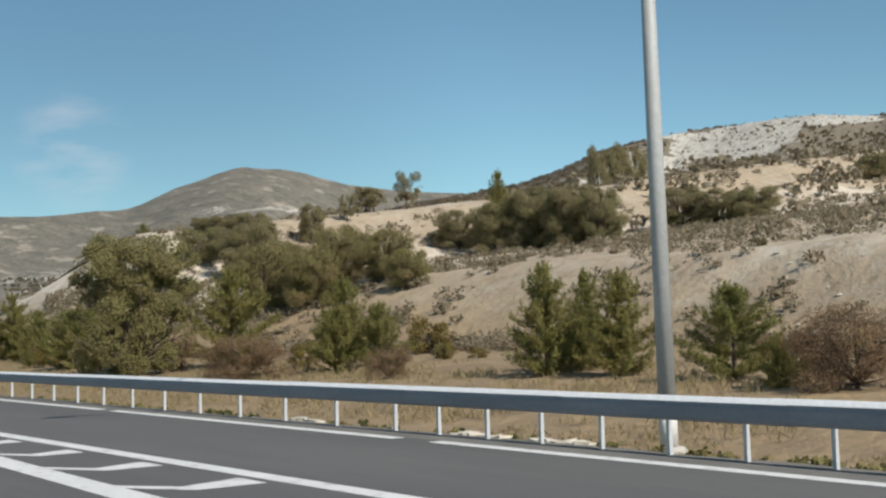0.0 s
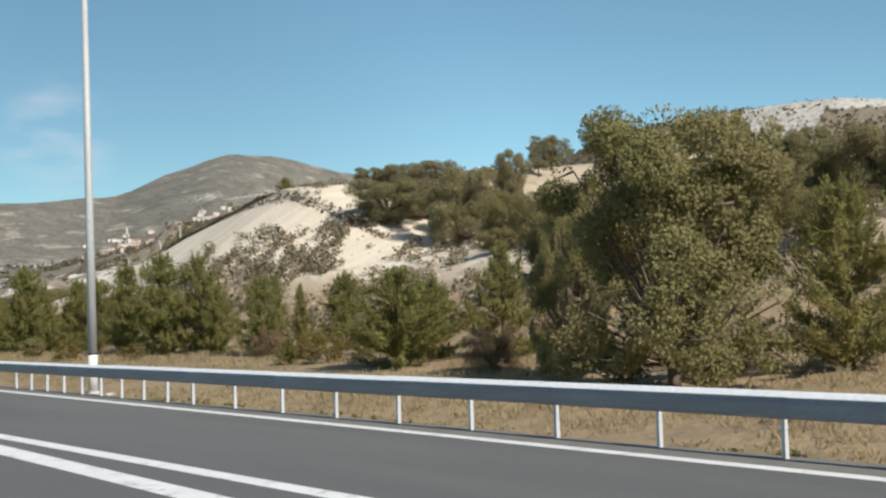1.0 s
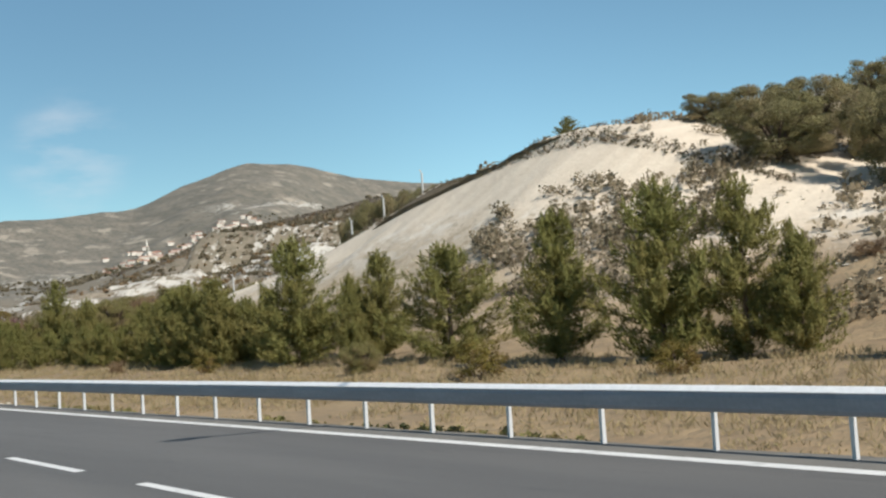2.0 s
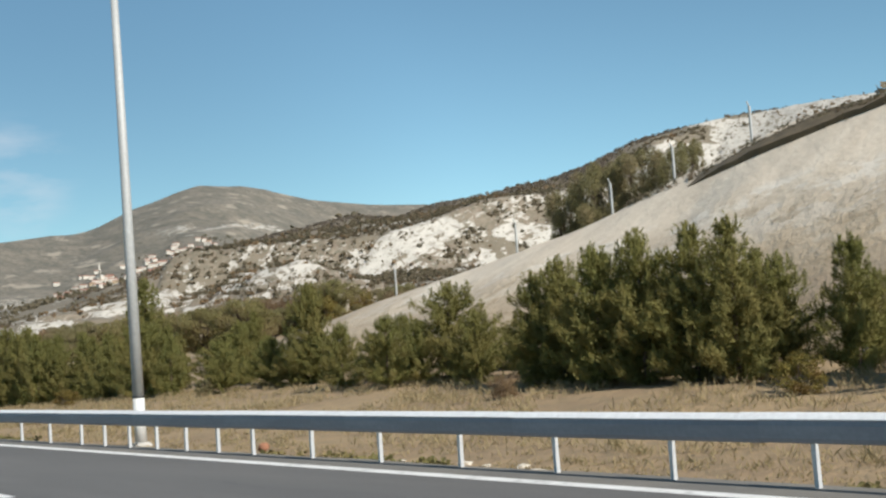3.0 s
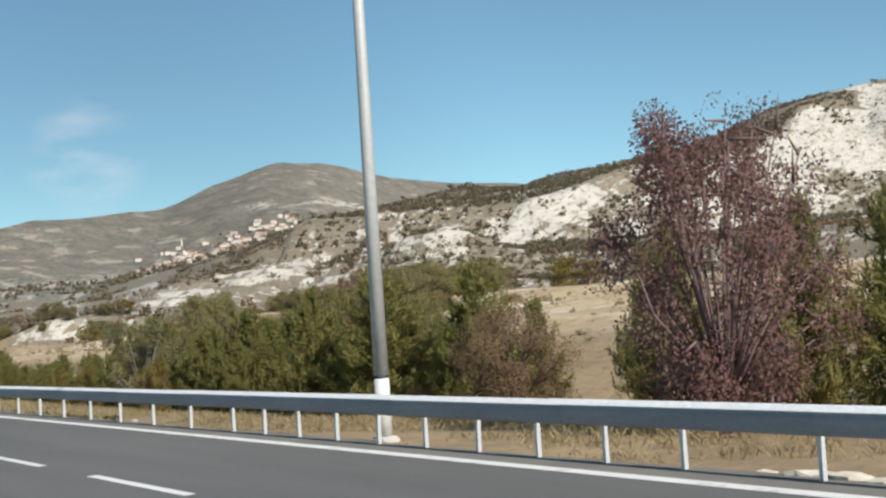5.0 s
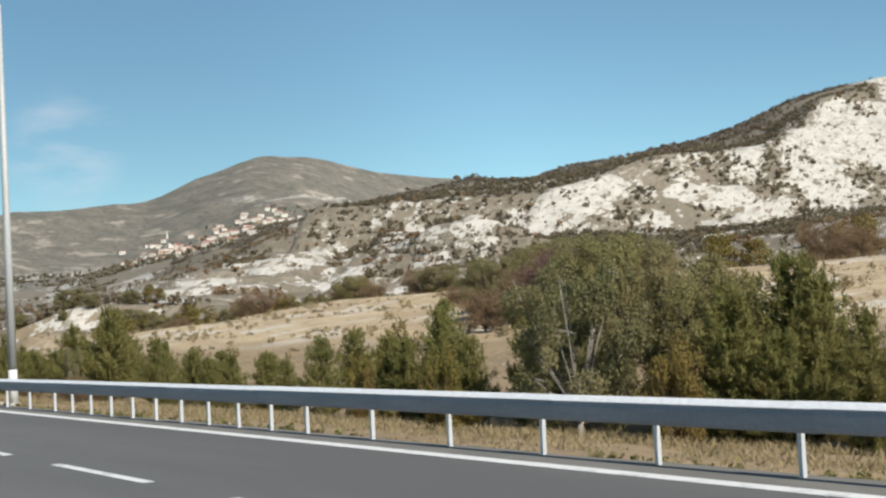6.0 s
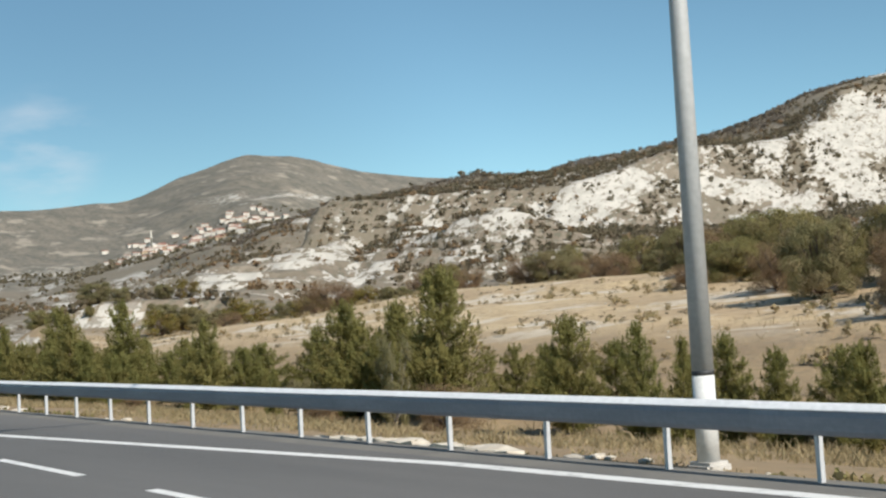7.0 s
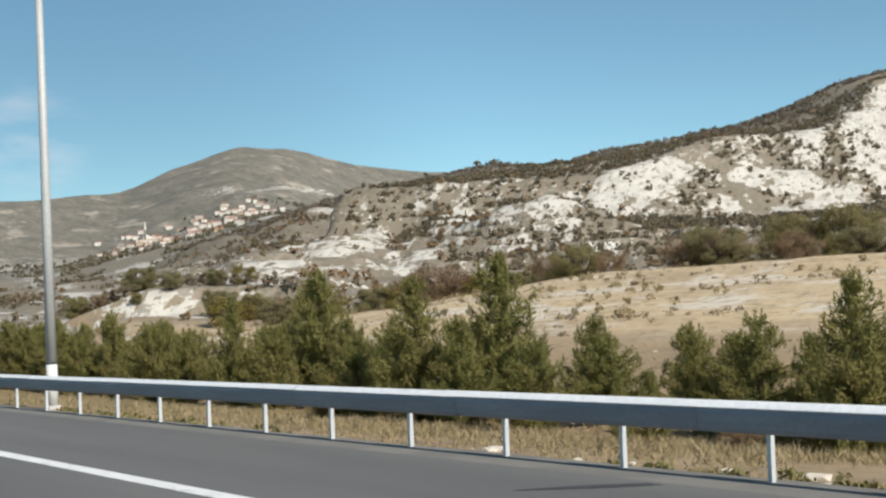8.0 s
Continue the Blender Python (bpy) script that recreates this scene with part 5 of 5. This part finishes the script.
def kerb_block(x, length):
    """A broken strip of pale concrete lying behind the posts."""
    bm = bmesh.new()
    brick(bm, -length / 2, length / 2, -0.13, 0.13, -0.12, 0.03)
    bmesh.ops.subdivide_edges(bm, edges=[e for e in bm.edges if e.calc_length() > 0.5], cuts=9)
    for v in bm.verts:
        v.co += Vector((q.uniform(-0.05, 0.05), q.uniform(-0.07, 0.07), q.uniform(-0.04, 0.03)))
    mesh = bpy.data.meshes.new("concrete_strip")
    bm.to_mesh(mesh)
    bm.free()
    mesh.materials.append(STONE)
    ob = tagged(new("concrete_strip", mesh), "broken pale concrete strip behind the rail posts", "concrete", "broken strips")
    ob.matrix_basis = Matrix.Translation((x, 0.34 + bend(x), 0.0))


for x, length in ((-149.9, 1.6), (-148.2, 1.4), (-213.5, 2.2), (-211.2, 2.0), (-22.3, 1.4), (-16.5, 1.5), (-14.5, 1.3)):
    kerb_block(x, length)
bm = bmesh.new()
bmesh.ops.create_icosphere(bm, subdivisions=2, radius=0.11)
for v in bm.verts:
    v.co.z = max(v.co.z * 0.8, -0.06) + 0.02 * math.sin(v.co.x * 40)
shard = tagged(part("clay_pot", bm, RUST), "broken rust-red clay pot in the grass", "pot")
shard.location = (-106.1, 0.75 + bend(-106), 0.02)


# ---- fence posts on the crest of the cut ----
def fence_post():
    root = tagged(new("fence_post"), "thin grey concrete fence post on the crest", "fence post", "crest fence posts")
    bm = bmesh.new()
    brick(bm, -0.045, 0.045, -0.045, 0.045, -0.3, 1.9)
    bmesh.ops.bevel(bm, geom=bm.edges[:], offset=0.012, segments=1, affect="EDGES")
    part("shaft", bm, POLE_STEEL, root)
    bm = bmesh.new()
    tube(bm, [(0, 0, 1.85), (0, -0.12, 2.1)], [0.035, 0.03], 6)
    part("arm", bm, POLE_STEEL, root)
    return root


fp = fence_post()
for k, x in enumerate((-122.9, -126.8, -133.6, -144.2, -118.6)):
    m = Matrix.Translation((x, 30.5, floor_z(x, 30.5)))
    if k:
        copy_thing(fp, m)
    else:
        fp.matrix_basis = m

# ---- stone well house in the field ----
def well_house(x, y):
    root = tagged(new("well_house"), "small pale stone well house with a pointed roof", "well house")
    bm = bmesh.new()
    brick(bm, -2.0, 0.0, -0.8, 0.8, -0.4, 1.35)
    brick(bm, -2.1, 0.06, -0.9, 0.9, 1.35, 1.5)
    bmesh.ops.bevel(bm, geom=bm.edges[:], offset=0.05, segments=1, affect="EDGES")
    part("basin_wall", bm, STONE, root)
    bm = bmesh.new()
    for z0, z1, half in ((-0.4, 2.3, 0.68), (2.3, 2.5, 0.82)):
        brick(bm, 0.7 - half, 0.7 + half, -half, half, z0, z1)
    bmesh.ops.bevel(bm, geom=bm.edges[:], offset=0.04, segments=1, affect="EDGES")
    tower = part("turret", bm, STONE, root)
    # the opening's inner shade is a dark-coloured block on the turret wall
    bm = bmesh.new()
    brick(bm, 0.4, 1.0, -0.72, -0.6, 1.1, 2.0)
    part("opening", bm, OPENING_SHADE, tower, "dark block painted as the shade of an opening")
    bm = bmesh.new()
    tube(bm, [(0.7, 0, 2.5), (0.7, 0, 2.75), (0.7, 0, 3.8)], [0.62, 0.45, 0.03], 10)
    part("roof", bm, STONE, root, "pointed stone roof")
    root.matrix_basis = Matrix.Translation((x, y, floor_z(x, y) + 0.1)) @ Matrix.Rotation(radians(38), 4, "Z")


OPENING_SHADE = two_tone("painted_opening_shade", (0.12, 0.09, 0.07), (0.08, 0.06, 0.05), 3.0, 0.95)
well_house(-186.8, 52.9)

# ---- village ----
WALL_WHITE = two_tone("house_render", (0.66, 0.62, 0.55), (0.56, 0.52, 0.45), 0.4, 0.9, fine=3)
WALL_OCHRE = two_tone("house_ochre", (0.5, 0.39, 0.25), (0.42, 0.33, 0.23), 0.4, 0.9, fine=3)
ROOF_TILE = two_tone("roof_tile", (0.36, 0.165, 0.11), (0.29, 0.145, 0.105), 0.5, 0.9, fine=4)
DARK_PANE = two_tone("window_pane", (0.04, 0.045, 0.05), (0.06, 0.065, 0.07), 1.0, 0.15)


def house(seed, wall, long, deep, tall):
    root = tagged(new("house"), "small rendered village house with red tiled roof", "house", "village houses")
    bm = bmesh.new()
    brick(bm, -long / 2, long / 2, -deep / 2, deep / 2, -2, tall)
    part("wall", bm, wall, root)
    bm = bmesh.new()
    e, h = 0.4, deep * 0.2
    v = [bm.verts.new(p) for p in ((-long / 2 - e, -deep / 2 - e, tall), (long / 2 + e, -deep / 2 - e, tall), (long / 2 + e, deep / 2 + e, tall), (-long / 2 - e, deep / 2 + e, tall), (-long / 2 - e, 0, tall + h), (long / 2 + e, 0, tall + h))]
    for f in ((0, 1, 5, 4), (2, 3, 4, 5), (0, 4, 3), (1, 2, 5), (3, 2, 1, 0)):
        bm.faces.new([v[i] for i in f])
    part("roof", bm, ROOF_TILE, root, "red tiled gable roof")
    for k in range(3):
        for floor in range(int(tall // 3)):
            bm = bmesh.new()
            xw = -long / 2 + long * (k + 0.5) / 3
            brick(bm, xw - 0.55, xw + 0.55, -deep / 2 - 0.04, -deep / 2 + 0.1, 0.9 + 3 * floor, 2.3 + 3 * floor)
            part("window", bm, DARK_PANE, root)
    return root


HOUSES = [house(1, WALL_WHITE, 12, 9, 6.4), house(2, WALL_OCHRE, 10, 8, 3.6), house(3, WALL_WHITE, 14, 10, 6.8)]
placed = set()
q = random.Random(5)
SITES = [(-1614, 690), (-1755, 688), (-2087, 964), (-2082, 984), (-2045, 992), (-2004, 935), (-2210, 916), (-1610, 652), (-1922, 832), (-2141, 926),
         (-2209, 1000), (-2108, 1012), (-1954, 884), (-2330, 890), (-1988, 784), (-1902, 849), (-1863, 754), (-2190, 850), (-2051, 804)]
spots = list(SITES)
while len(spots) < 96:
    bx, by = q.choice(SITES[2:])
    spots.append((bx + q.uniform(-110, 110), by + q.uniform(-70, 40)))
for x, y in spots:
    src = q.choice(HOUSES)
    m = Matrix.Translation((x, y, floor_z(x, y) + 0.8)) @ Matrix.Rotation(radians(66 + q.uniform(-25, 25)), 4, "Z") @ Matrix.Diagonal((0.9, 0.9, 0.85, 1))
    if src.name in placed:
        copy_thing(src, m)
    else:
        placed.add(src.name)
        src.matrix_basis = m
mosque = tagged(new("mosque"), "pale stone village mosque with a slim minaret", "mosque")
mx, my = -2232.0, 866.0
bm = bmesh.new()
brick(bm, -9, 9, -9, 9, -3, 8)
part("wall", bm, WALL_WHITE, mosque)
bm = bmesh.new()
bmesh.ops.create_uvsphere(bm, u_segments=20, v_segments=10, radius=7.5, matrix=Matrix.Translation((0, 0, 7)) @ Matrix.Diagonal((1, 1, 0.7, 1)))
part("dome", bm, CONCRETE, mosque, "grey lead dome")
bm = bmesh.new()
tube(bm, [(11, -6, -3), (11, -6, 19), (11, -6, 19.2), (11, -6, 20.2), (11, -6, 20.4), (11, -6, 26), (11, -6, 33)], [1.7, 1.5, 2.2, 2.2, 1.3, 1.25, 0.1], 12)
part("minaret", bm, WALL_WHITE, mosque, "slim white minaret with one balcony")
mosque.location = (mx, my, floor_z(mx, my))
